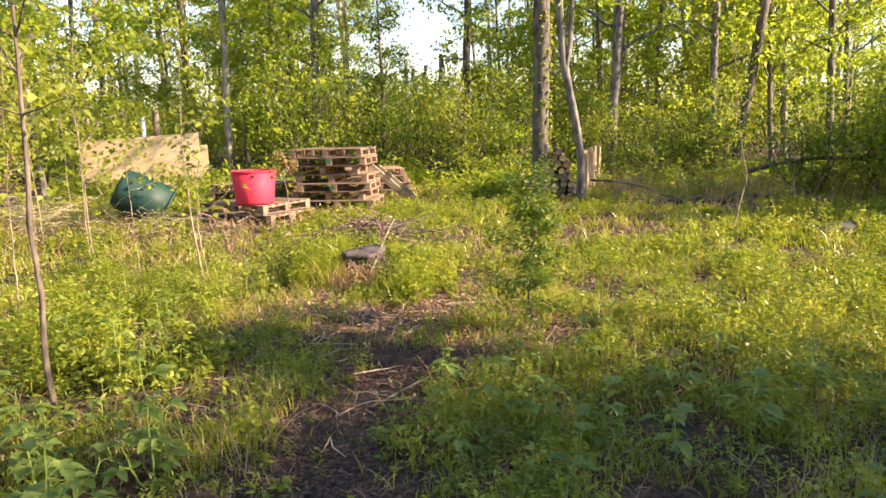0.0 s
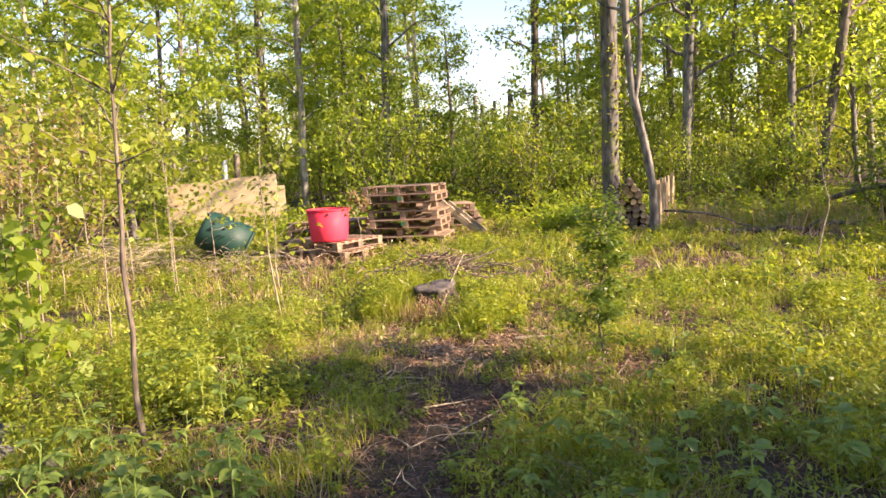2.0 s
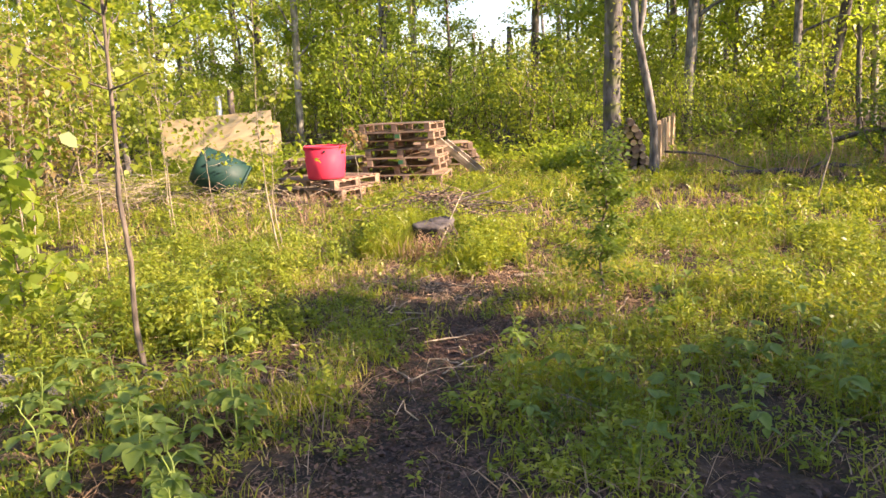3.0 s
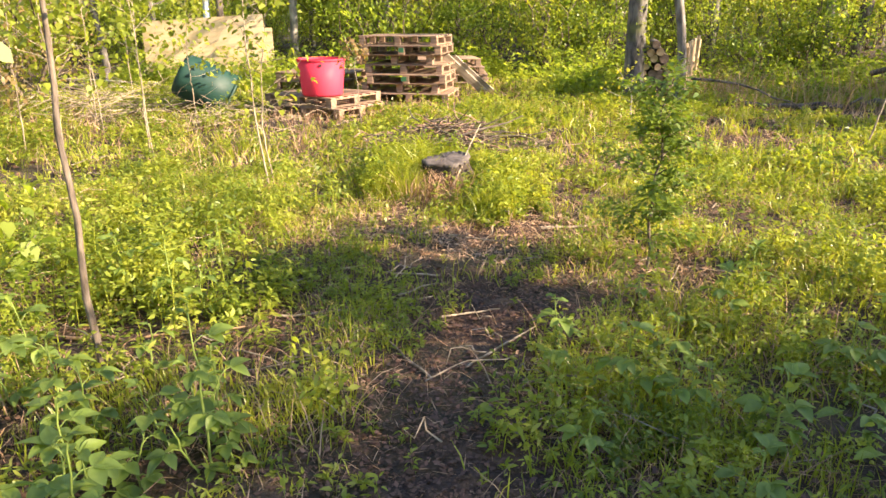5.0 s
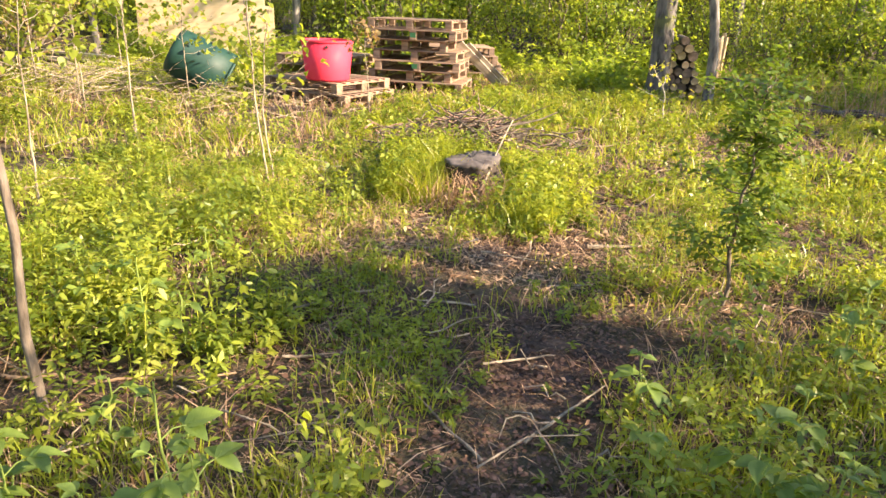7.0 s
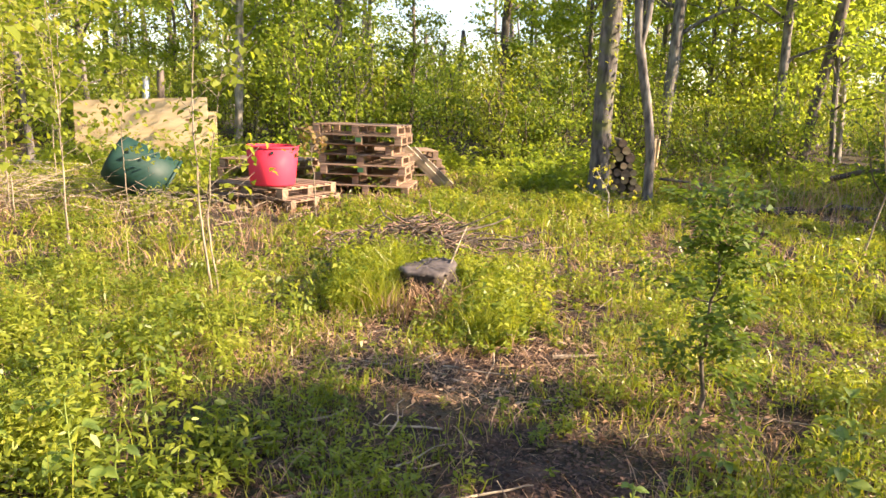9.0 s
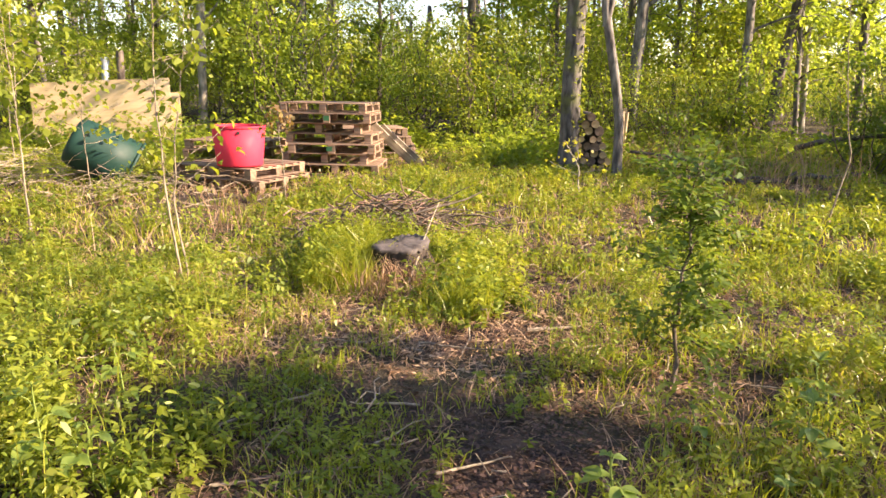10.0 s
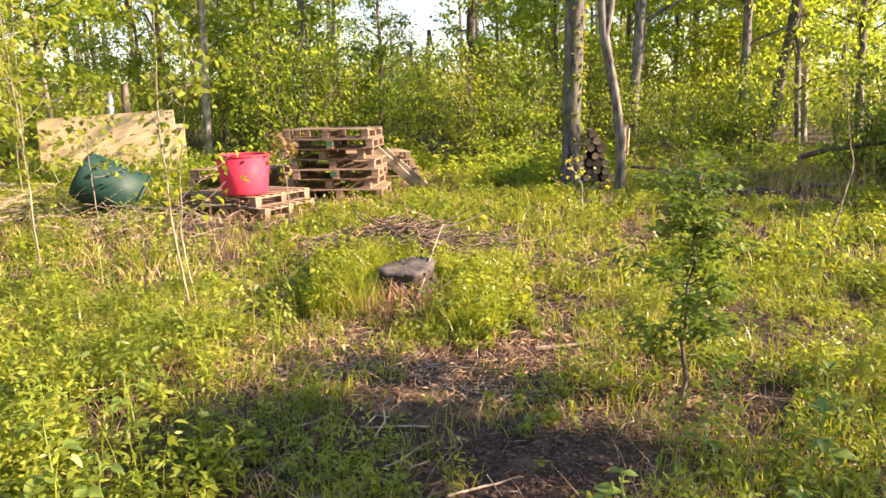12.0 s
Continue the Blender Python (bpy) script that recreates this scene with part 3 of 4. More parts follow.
tree("tree", [(-6.33, 24, 0), (-6.31, 24, 0.9), (-6.24, 24, 4.5), (-6.2, 24, 10)], [0.08, 0.07, 0.05, 0.02], 4.0, 1.6, 12, 26, 0.13, (bark_pale, leaf_wood), "pale thin upright woodland tree", 0.4, 8)
tree("tree", [(-9.97, 24, 0), (-9.97, 24, 3.2), (-9.83, 24, 6), (-9.6, 24, 12)], [0.09, 0.08, 0.06, 0.02], 3.5, 2.0, 16, 30, 0.14, (bark_pale, leaf_wood), "pale woodland tree far back", 0.45, 8)
tree("tree", [(2.05, 22, 0), (2.02, 22, 2.4), (1.96, 22, 5.6), (1.9, 22, 12)], [0.09, 0.08, 0.06, 0.02], 4.5, 1.8, 14, 30, 0.14, (bark_grey, leaf_wood), "slim grey woodland tree far back", 0.45, 8)

tree("tree", [(-3.3, 15.6, 0), (-3.25, 15.6, 2), (-3.3, 15.7, 4.2)], [0.05, 0.045, 0.035, 0.012], 0.5, 0.9, 22, 26, 0.085, (bark_dark, leaf_dark), "small dark green tree behind the pallets", 0.22, 8)

# further trees of the wood, four kinds with their own growth
kinds = []
for k, (hh, r, bz, reach, n, mat) in enumerate([(12, 0.10, 2.6, 2.4, 22, bark_grey), (10, 0.08, 1.6, 2.0, 26, bark_pale), (14, 0.12, 3.4, 2.8, 24, bark_dark), (8, 0.06, 1.0, 1.7, 26, bark_grey)]):
    kinds.append((tree("tree", [(60 + 6 * k, 60, 0), (60.2 + 6 * k, 60, hh * 0.4), (60.1 + 6 * k, 60.3, hh)], [r, r * 0.9, r * 0.7, r * 0.25], bz, reach, n, 26, 0.15, (mat, leaf_wood),
                       ["tall grey woodland tree", "pale woodland tree with low limbs", "tall dark woodland tree", "small leafy woodland tree"][k], 0.38, 9, "trees of the wood"), hh))
spots = [(-17, 20, 2), (-14.5, 23, 0), (-9, 21.5, 3), (-12, 31, 0), (-8.8, 33, 1), (-14, 36, 2),
         (0.6, 20.5, 3), (3.0, 25, 0), (5.4, 21, 1), (6.8, 24.5, 2), (7.4, 19, 0), (10.2, 25, 0), (6.2, 30, 2), (10, 31, 0),
         (3.4, 36, 1), (-17, 28, 0), (-10.5, 16, 3), (-13.5, 15, 1), (-9.3, 12.5, 3),
         (-7.0, 19.5, 3), (-11.0, 20.5, 3), (-9.2, 25.0, 1), (-15.5, 18.5, 3), (-1.0, 24.5, 3), (1.3, 24.0, 1), (0.9, 28.5, 0), (3.2, 19.2, 3), (5.9, 18.6, 3), (4.4, 22.8, 3),
         (7.2, 21.6, 1), (7.6, 23.0, 3), (8.3, 26.5, 3), (2.4, 31.5, 3), (-10.5, 36.0, 0), (-17.5, 33.0, 2), (5.2, 34.0, 0), (8.8, 36.0, 2), (13.5, 33.0, 1), (-19.5, 19.5, 0), (-21.5, 22.0, 2), (-24.0, 24.5, 1), (-20.0, 27.0, 0), (-23.0, 31.0, 2), (-28.0, 29.0, 0), (-26.0, 34.0, 1), (-13.0, 26.0, 2)]
for n, (x, y, k) in enumerate(spots):
    s = float(rng.uniform(0.85, 1.2))
    copy_thing(kinds[k][0], pose(x, y, H(x, y), 0, 0, float(rng.uniform(0, 360))) @ Matrix.Scale(s, 4))
for k, (ob, hh) in enumerate(kinds):
    x, y = [(12.5, 32), (-16, 32), (-14, 41), (-8.0, 22.8)][k]
    ob.matrix_basis = pose(x, y, H(x, y))
# unseen trees added beside and behind the walker, the right ones to throw shade
for x, y, k, s in [(-9, -6, 0, 1.0), (4, -9, 2, 1.0), (-4, -11, 1, 1.0), (-15, 3, 2, 1.0), (-13, 9, 1, 1.0), (12, -7, 2, 1.0), (-16, -4, 1, 1), (9.8, 10.0, 3, 0.7), (10.8, 11.6, 3, 0.75), (9.4, 8.4, 3, 0.55), (11.8, 13.4, 3, 0.75), (12.6, 15.5, 3, 0.8)]:
    copy_thing(kinds[k][0], pose(x, y, H(x, y), 0, 0, float(rng.uniform(0, 360))) @ Matrix.Scale(s, 4))


# added out of view: its small crown throws the shade band by the path
tree("tree", [(4.9, 2.98, 0), (4.95, 2.98, 2), (4.9, 3.0, 3.5)], [0.03, 0.028, 0.022, 0.01], 2.75, 0.5, 9, 28, 0.10, (bark_grey, leaf_wood), "slender young tree added out of view to shade the path", 0.2, 8)

# ---- undergrowth ----
def bush(name, height, width, stems, leaf, per, mat, label, group, category="bush"):
    ob = thing(name, 0, 0, 0, label, category, group)
    limbs, tips = [], []
    for k in range(stems):
        az = rng.uniform(0, 2 * math.pi)
        r = width * math.sqrt(rng.uniform(0.02, 1))
        hh = height * rng.uniform(0.6, 1.1) * (1 - 0.35 * r / width)
        path = wander((0.15 * r * math.cos(az), 0.15 * r * math.sin(az), -0.05), (r * math.cos(az), r * math.sin(az), hh), 8, 0.12 * height)
        limbs.append(tube(path, np.linspace(0.016, 0.004, 8) * (height / 2) ** 0.5, 5))
        for s in (2, 4, 5, 7):
            tips.append(path[s] + rng.normal(0, 0.08 * width, 3))
    for v, f in limbs:
        child("stem", mesh_from("stem", v, [f], [bark_stem], smooth_faces=True), ob)
    tips = np.array(tips)
    v, f = leaf_cloud(tips, (0.085 * height + 0.05) * rng.uniform(0.6, 1.4, len(tips)), int(per * 1.9), leaf, 0.45)
    child("foliage", mesh_from("foliage", v, [f], [mat]), ob)
    return ob


UG = "undergrowth along the wood's edge"
bushes = [bush("bush", 2.2, 1.0, 10, 0.066, 29, leaf_wood, "leafy green undergrowth bush", UG), bush("bush", 3.2, 1.1, 11, 0.07, 31, leaf_wood, "tall leafy green sapling thicket", UG),
          bush("bush", 1.5, 0.9, 8, 0.06, 25, leaf_dark, "low dark green bush", UG), bush("bush", 2.8, 1.2, 11, 0.066, 31, leaf_bright, "yellow-green leafy bush in the sun", UG)]
places = []
for x in np.arange(-28, 15, 1.25):
    for row, y in enumerate((16.5, 20.0, 24.0, 28.0)):
        if rng.uniform() < (0.45, 0.35, 0.3, 0.2)[row] * (1.0 if x > -8 else 0.35):
            continue
        places.append((x + float(rng.uniform(-0.6, 0.6)), y + float(rng.uniform(-1.4, 1.4)), int(rng.choice(4, p=[0.25, 0.22, 0.13, 0.4]))))
places += [(-9.5, 14, 0), (-8.6, 16, 1), (-11, 12, 3), (-12.5, 10, 1), (-10.2, 9.5, 0), (-8.2, 9.2, 3), (3.2, 14.5, 2), (5.9, 13.4, 2), (6.6, 12.3, 3), (7.4, 11.4, 3), (6.8, 9.6, 2), (9.0, 12.5, 1),
           (2.6, 15.2, 3), (3.4, 14.9, 0), (-0.6, 15.3, 2), (-1.0, 14.9, 0), (-3.5, 15.4, 2), (5.6, 10.8, 2), (4.4, 12.0, 2), (-4.6, 15.0, 0), (8.6, 14.5, 3), (10.6, 14, 3)]
for n, (x, y, k) in enumerate(places):
    if x > 0.52 * y + 1.0 or x < -1.15 * y - 0.5:
        continue
    s = float(rng.uniform(0.5, 1.45))
    copy_thing(bushes[k], pose(x, y, H(x, y), 0, 0, float(rng.uniform(0, 360))) @ Matrix.Scale(s, 4))
# thickets added mostly out of view to shade the path and the right grass
for x, y, sc in [(5.4, 2.2, 0.92), (5.2, 1.5, 1.1), (6.4, 1.3, 1.55), (5.3, 0.9, 1.4), (5.0, 2.0, 1.1), (7.2, 1.4, 1.7), (4.6, 2.3, 0.9), (4.4, 1.6, 1.05), (4.7, 1.2, 1.3), (5.8, 0.3, 1.4),
                 (5.3, 10.5, 0.8), (5.2, 11.6, 0.6), (5.9, 10.0, 1.3), (6.3, 10.9, 1.3), (5.9, 8.8, 0.8), (6.5, 11.7, 0.9), (6.6, 9.7, 0.9), (7.1, 8.9, 0.85), (7.4, 10.6, 0.9), (5.6, 11.3, 0.6)]:
    copy_thing(bushes[1], pose(x, y, H(x, y), 0, 0, float(rng.uniform(0, 360))) @ Matrix.Scale(sc, 4))
# four more unseen bushes, added to close gaps in the path's shade
for x, y, sc in [(5.0, 1.3, 1.25), (4.6, 0.8, 1.2), (5.4, 0.6, 1.4), (4.9, 1.7, 1.15)]:
    copy_thing(bushes[3], pose(x, y, H(x, y), 0, 0, float(rng.uniform(0, 360))) @ Matrix.Scale(sc, 4))
for k, ob in enumerate(bushes):
    x, y = [(-7.2, 20.5), (1.2, 18.5), (2.2, 13.9), (7.9, 16.5)][k]
    ob.matrix_basis = pose(x, y, H(x, y), 0, 0, 40 * k)

# the deep wood behind: trunks and leaves that close the view
n = 170
tx, ty = rng.uniform(-56, 42, n), rng.uniform(36, 62, n)
pieces = [tube([(a, b2, -0.2), (a + rng.normal(0, 0.2), b2, 5), (a + rng.normal(0, 0.5), b2, rng.uniform(9, 13) if not -0.29 < a / b2 < -0.11 else 4.0)], [0.13, 0.1, 0.03], 6) for a, b2 in zip(tx, ty)]
v1, f1 = joined(pieces)
c = []
for a, b2 in zip(tx, ty):
    top = rng.uniform(5.5, 11)
    if -0.29 < a / b2 < -0.11 or -0.065 < a / b2 < -0.02 or -0.66 < a / b2 < -0.5:
        top = 3.8                                # young growth under the open sky
    for k in range(11):
        z = rng.uniform(1.0, top)
        w = 1.5 * (1.1 - 0.7 * z / top)
        c.append((a + rng.normal(0, w), b2 + rng.normal(0, w), z))
c = np.concatenate([np.array(c), np.stack([rng.uniform(-48, 45, 1300), rng.uniform(31, 58, 1300), rng.uniform(0, 1, 1300) ** 1.6 * 3.6], 1)])
v2, f2 = leaf_cloud(c, np.full(len(c), 0.55), 26, 0.26, 0.6)
far_woods = new("far_woods", mesh_from("far_woods", np.concatenate([v1, v2]), [f1, f2 + len(v1)], [bark_grey, leaf_wood], [0, 1]))
tagged(far_woods, "distant green woodland of slim trees", "woods", kind="stuff")
# woods all round, out of view
m = 2600
ang = rng.uniform(0, 2 * np.pi, m)
ang = ang[(np.abs(((ang - np.pi / 2 + np.pi) % (2 * np.pi)) - np.pi) > 0.75) & (np.abs(((ang + 0.2 + np.pi) % (2 * np.pi)) - np.pi) > 0.85)]
rad = rng.uniform(24, 45, len(ang))
c = np.stack([rad * np.cos(ang), rad * np.sin(ang), rng.uniform(0.05, 1, len(ang)) * 10], 1)
v2, f2 = leaf_cloud(c, np.full(len(ang), 1.0), 24, 0.4, 0.6)
tagged(new("surrounding_woods", mesh_from("surrounding_woods", v2, [f2], [leaf_wood])), "green woodland all round the clearing", "woods", kind="stuff")


rng = np.random.default_rng(45)


# ---- pallets ----
PW, PD, PH = 1.14, 1.0, 0.125
board_mesh = {}


def shared(key, make, mat):
    if key not in board_mesh:
        bm = make()
        me = bpy.data.meshes.new(key)
        bm.to_mesh(me)
        bm.free()
        me.materials.append(mat)
        board_mesh[key] = me
    return board_mesh[key]


def pallet(x, y, z, rz, label, rx=0.0, ry=0.0, group="wooden pallets"):
    ob = thing("pallet", x, y, z, label, "pallet", group)
    ob.matrix_basis = pose(x, y, z, rx, ry, rz)

    def piece(name, key, size, at, turn=0.0):
        o = child(name, shared(key, lambda: box(*size, bevel=0.003), pallet_wood), ob)
        o.matrix_basis = pose(*at, 0, 0, turn)
        return o
    for k in range(7):
        wide = k in (0, 6)
        yy = -PD / 2 + 0.05 + k * (PD - 0.1) / 6
        piece("top_board", "top_board_wide" if wide else "top_board", (PW, 0.10 if wide else 0.085, 0.016), (float(rng.normal(0, 0.004)), yy, PH - 0.008), float(rng.normal(0, 0.3)))
    for sx in (-1, 0, 1):
        piece("cross_board", "cross_board", (0.09, PD, 0.016), (sx * (PW / 2 - 0.05), 0, PH - 0.0245))
        piece("bottom_board", "bottom_board", (0.09, PD, 0.015), (sx * (PW / 2 - 0.05), 0, 0.0075))
        for sy in (-1, 0, 1):
            piece("block", "block", (0.09, 0.10, PH - 0.0475), (sx * (PW / 2 - 0.05), sy * (PD / 2 - 0.055), 0.0155 + (PH - 0.0475) / 2))
    for sy in (-1, 1):
        piece("bottom_board", "bottom_edge", (PW, 0.09, 0.004), (0, sy * (PD / 2 - 0.047), -0.002))
    return ob


gs = H(-3.1, 10.95) + 0.006
for k in range(7):
    dx, dy, r = [(0.12, -0.06, 2.5), (0.0, 0.03, -2), (0.07, -0.03, 3), (0.05, 0.04, -1.0), (-0.07, 0.06, -3), (0.02, -0.02, 1.5), (-0.02, 0.03, -1.0)][k]
    pallet(-3.1 + dx, 10.97 + dy, gs + k * (PH + 0.005), r, "weathered wooden pallet in a tall stack")
gb = H(-3.9, 9.5) + 0.006
pallet(-3.81, 9.5, gb, -17, "sun-bleached wooden pallet lying on the ground under another pallet")
pallet(-3.88, 9.54, gb + PH + 0.005, -20, "wooden pallet carrying the red tub")
for k in range(3):
    pallet(-4.75 + 0.05 * k, 11.5, H(-4.75, 11.5) + 0.006 + k * (PH + 0.005), 4 - 5 * k, "weathered wooden pallet in a low stack")
for k in range(4):
    pallet(-2.80 - 0.09 * k, 13.3, H(-2.7, 13.3) + 0.006 + k * (PH + 0.005), 8 + 4 * k, "dark weathered pallet in a low stack behind")
# green paint on two blocks of the tall stack
for zz, px_ in ((5, -3.06), (2, -3.03)):
    m = thing("paint_mark", px_, 10.432, gs + zz * (PH + 0.005) + 0.062, "green paint mark on a pallet block", "paint mark")
    part("mark", box(0.075, 0.004, 0.06, bevel=0), green_paint, m)

# boards leaning on the tall stack
for k, (dx, w) in enumerate([(0.0, 0.12), (0.10, 0.11)]):
    b0, b1 = Vector((-2.60 + dx, 11.15 + dx, 0.70 - 0.25 * dx)), Vector((-2.14 + dx, 12.0 + dx, H(-2.1, 12.0) + 0.05))
    d = b1 - b0
    ob = part("board", box(d.length, w, 0.02, bevel=0.002), grey_board, None)
    ob.matrix_basis = Matrix.Translation((b0 + b1) / 2) @ d.to_track_quat("X", "Z").to_matrix().to_4x4() @ pose(0, 0, 0, -38, 0, 0)
    tagged(ob, "pale weathered board leaning against the pallet stack", "board", "leaning boards")

# ---- red tub ----
def lathe(profile, seg=48, squash=1.0):
    bm = bmesh.new()
    rings = [[bm.verts.new((r * math.cos(a), r * math.sin(a) * squash, z)) for a in (2 * math.pi * k / seg for k in range(seg))] for r, z in profile]
    for r0, r1 in itertools.pairwise(rings):
        for k in range(seg):
            bm.faces.new((r0[k], r0[(k + 1) % seg], r1[(k + 1) % seg], r1[k]))
    bm.faces.new(rings[-1])
    bm.faces.new(rings[0][::-1])
    bmesh.ops.recalc_face_normals(bm, faces=bm.faces[:])
    return bm


tub = thing("tub", -3.735, 9.16, gb + 2 * (PH + 0.005) + 0.004, "large bright red plastic tub standing empty on pallets", "tub")
part("body", lathe([(0.225, 0.0), (0.245, 0.004), (0.252, 0.02), (0.293, 0.365), (0.287, 0.365), (0.244, 0.03), (0.0, 0.026)][:-1]), red_plastic, tub, smooth_faces=True)
part("rim", lathe([(0.2935, 0.362), (0.300, 0.362), (0.304, 0.366), (0.304, 0.381), (0.300, 0.385), (0.291, 0.385), (0.287, 0.381), (0.287, 0.362), (0.2935, 0.362)]), red_plastic, tub)
for s in (-1, 1):
    a = radians(-70 if s > 0 else 110)
    # solid black disc in place of the shade inside an open hole
    o = part("rope_eye", lathe([(0.004, -0.004), (0.016, -0.004), (0.016, 0.004), (0.004, 0.004)], 16), hole_black, tub, "black disc standing in for a dark rope hole")
    o.matrix_basis = Matrix.Translation((0.293 * math.cos(a), 0.293 * math.sin(a), 0.325)) @ Vector((math.cos(a), math.sin(a), 0)).to_track_quat("Z", "Y").to_matrix().to_4x4()

tub.scale = (1.0, 1.0, 1.16)

# ---- green tub lying on its side ----
green_tub = thing("tub", 0, 0, 0, "dark green plastic tub lying on its side in the weeds", "tub")
axis = Vector((0.80, 0.36, -0.50)).normalized()
green_tub.matrix_basis = Matrix.Translation((-5.55, 8.9, H(-5.2, 8.9) + 0.52)) @ axis.to_track_quat("Z", "Y").to_matrix().to_4x4() @ Matrix.Diagonal((1, 1, 1.1, 1))
part("body", lathe([(0.20, 0.0), (0.235, 0.006), (0.262, 0.025), (0.276, 0.06), (0.283, 0.11), (0.296, 0.36), (0.309, 0.62), (0.302, 0.62), (0.288, 0.36), (0.272, 0.11), (0.26, 0.05), (0.23, 0.03)]), green_plastic, green_tub, smooth_faces=True)
part("rim", lathe([(0.3095, 0.612), (0.324, 0.612), (0.329, 0.617), (0.329, 0.634), (0.324, 0.639), (0.306, 0.639), (0.301, 0.634), (0.301, 0.612), (0.3095, 0.612)]), green_plastic, green_tub, smooth_faces=True)
for a in (radians(35), radians(215)):
    v, f = tube([(0.325 * math.cos(a + q), 0.325 * math.sin(a + q), 0.60 - 0.05 * math.sin(math.pi * (q + 0.3) / 0.6)) for q in np.linspace(-0.3, 0.3, 9)], np.full(9, 0.011), 8)
    child("handle", mesh_from("handle", v, [f], [green_plastic], smooth_faces=True), green_tub)

# ---- plywood sheets ----
def sheet(x, y, rz, w, h, lean, label):
    ob = part("plywood_sheet", box(w, 0.016, h, 0, 0, h / 2, 0.001), ply_mat, None)
    ob.matrix_basis = pose(x, y, H(x, y) - 0.04, -lean, -3.2, rz)
    return tagged(ob, label, "plywood sheet", "plywood sheets")


sheet(-8.0, 13.75, 10, 2.44, 1.22, 8, "light tan plywood sheet with knots leaning upright in the weeds")
sheet(-7.86, 13.82, 10, 2.44, 0.95, 8, "lower plywood sheet behind the first")
for x, y, z2, r, mat, label in [(-8.40, 14.6, 1.63, 0.075, grey_post, "pale blue-grey post behind the plywood"), (-8.10, 14.62, 1.76, 0.07, bark_dark, "dark wooden post behind the plywood"), (-7.0, 14.2, 1.05, 0.033, bark_twig, "rough wooden stake behind the plywood")]:
    ob = thing("stake", x, y, H(x, y), label, "stake")
    v, f = tube([(0, 0, -0.15), (0.01, 0.01, z2 * 0.5), (0.02, 0.02, z2 - H(x, y))], [r, r * 0.97, r * 0.94], 12, 0.03)
    child("shaft", mesh_from("shaft", v, [f], [mat]), ob)
    o = part("top", lathe([(r * 0.95, 0.0), (r * 0.9, 0.02), (r * 0.6, 0.03)], 12), mat, ob)
    o.matrix_basis = pose(0.02, 0.02, z2 - H(x, y))

# pale boards lying by the plywood
for k, (x0, y0, x1, y1, z2) in enumerate([(-9.6, 11.6, -7.9, 11.3, 0.28), (-9.4, 11.9, -8.0, 12.0, 0.10), (-9.7, 11.8, -8.3, 11.5, 0.16)]):
    d = Vector((x1 - x0, y1 - y0, 0))
    ob = part("board", box(d.length, 0.14, 0.03, bevel=0.003), grey_board, None)
    ob.matrix_basis = Matrix.Translation(((x0 + x1) / 2, (y0 + y1) / 2, H(x0, y0) + 0.05 + 0.035 * k)) @ d.to_track_quat("X", "Z").to_matrix().to_4x4()
    tagged(ob, "pale weathered board lying in the weeds", "board", "loose boards")

# ---- firewood stack between the trees ----
row, zlog = 0, H(0.5, 11.7)
for row in range(8):
    cnt = [5, 5, 4, 4, 3, 3, 2, 1][row]
    for k in range(cnt):
        r = float(rng.choice([0.038, 0.05, 0.058, 0.07]))
        x = 0.47 + (k - (cnt - 1) / 2) * 0.118 + float(rng.normal(0, 0.014)) - 0.008 * row
        zz = zlog + 0.06 + row * 0.106 + float(rng.normal(0, 0.012))
        y0 = 11.62 + float(rng.normal(0, 0.05))
        ob = thing("log", x, y0, zz, "firewood log with a pale sawn end, stacked", "log", "stacked firewood")
        th = [2 * math.pi * a / 14 for a in range(14)]
        rad = [r * (1 + float(rng.normal(0, 0.05))) for _ in th]
        bm = bmesh.new()
        r0 = [bm.verts.new((q2 * math.cos(a), 0, q2 * math.sin(a))) for a, q2 in zip(th, rad)]
        r1 = [bm.verts.new((q2 * math.cos(a), 0.9, q2 * math.sin(a))) for a, q2 in zip(th, rad)]
        for a in range(14):
            bm.faces.new((r0[a], r1[a], r1[(a + 1) % 14], r0[(a + 1) % 14]))
        bm.faces.new(r1)
        part("bark", bm, bark_dark, ob, smooth_faces=True)
        bm = bmesh.new()
        bm.faces.new([bm.verts.new((q2 * 0.97 * math.cos(a), -0.004, q2 * 0.97 * math.sin(a))) for a, q2 in zip(th, rad)])
        geo = bmesh.ops.extrude_face_region(bm, geom=bm.faces[:])
        bmesh.ops.translate(bm, verts=[e for e in geo["geom"] if isinstance(e, bmesh.types.BMVert)], vec=(0, 0.006, 0))
        bmesh.ops.recalc_face_normals(bm, faces=bm.faces[:])
        part("sawn_end", bm, cut_wood if rng.uniform() < 0.6 else old_end, ob, "pale sawn end")
for k in range(11):
    x, y, hh = 0.83 + 0.053 * k, 11.7 + 0.28 * k, 0.80 + 0.06 * math.sin(k * 2.2)
    bm = box(0.065, 0.04, hh, 0, 0, hh / 2, 0.006)
    ob = part("split_stake", bm, split_wood, None)
    ob.matrix_basis = pose(x, y, H(x, y) - 0.03, float(rng.normal(0, 1.5)), float(rng.normal(0, 2.5)), 20 * k)
    tagged(ob, "pale split wooden stake standing beside the firewood", "stake", "split stakes")
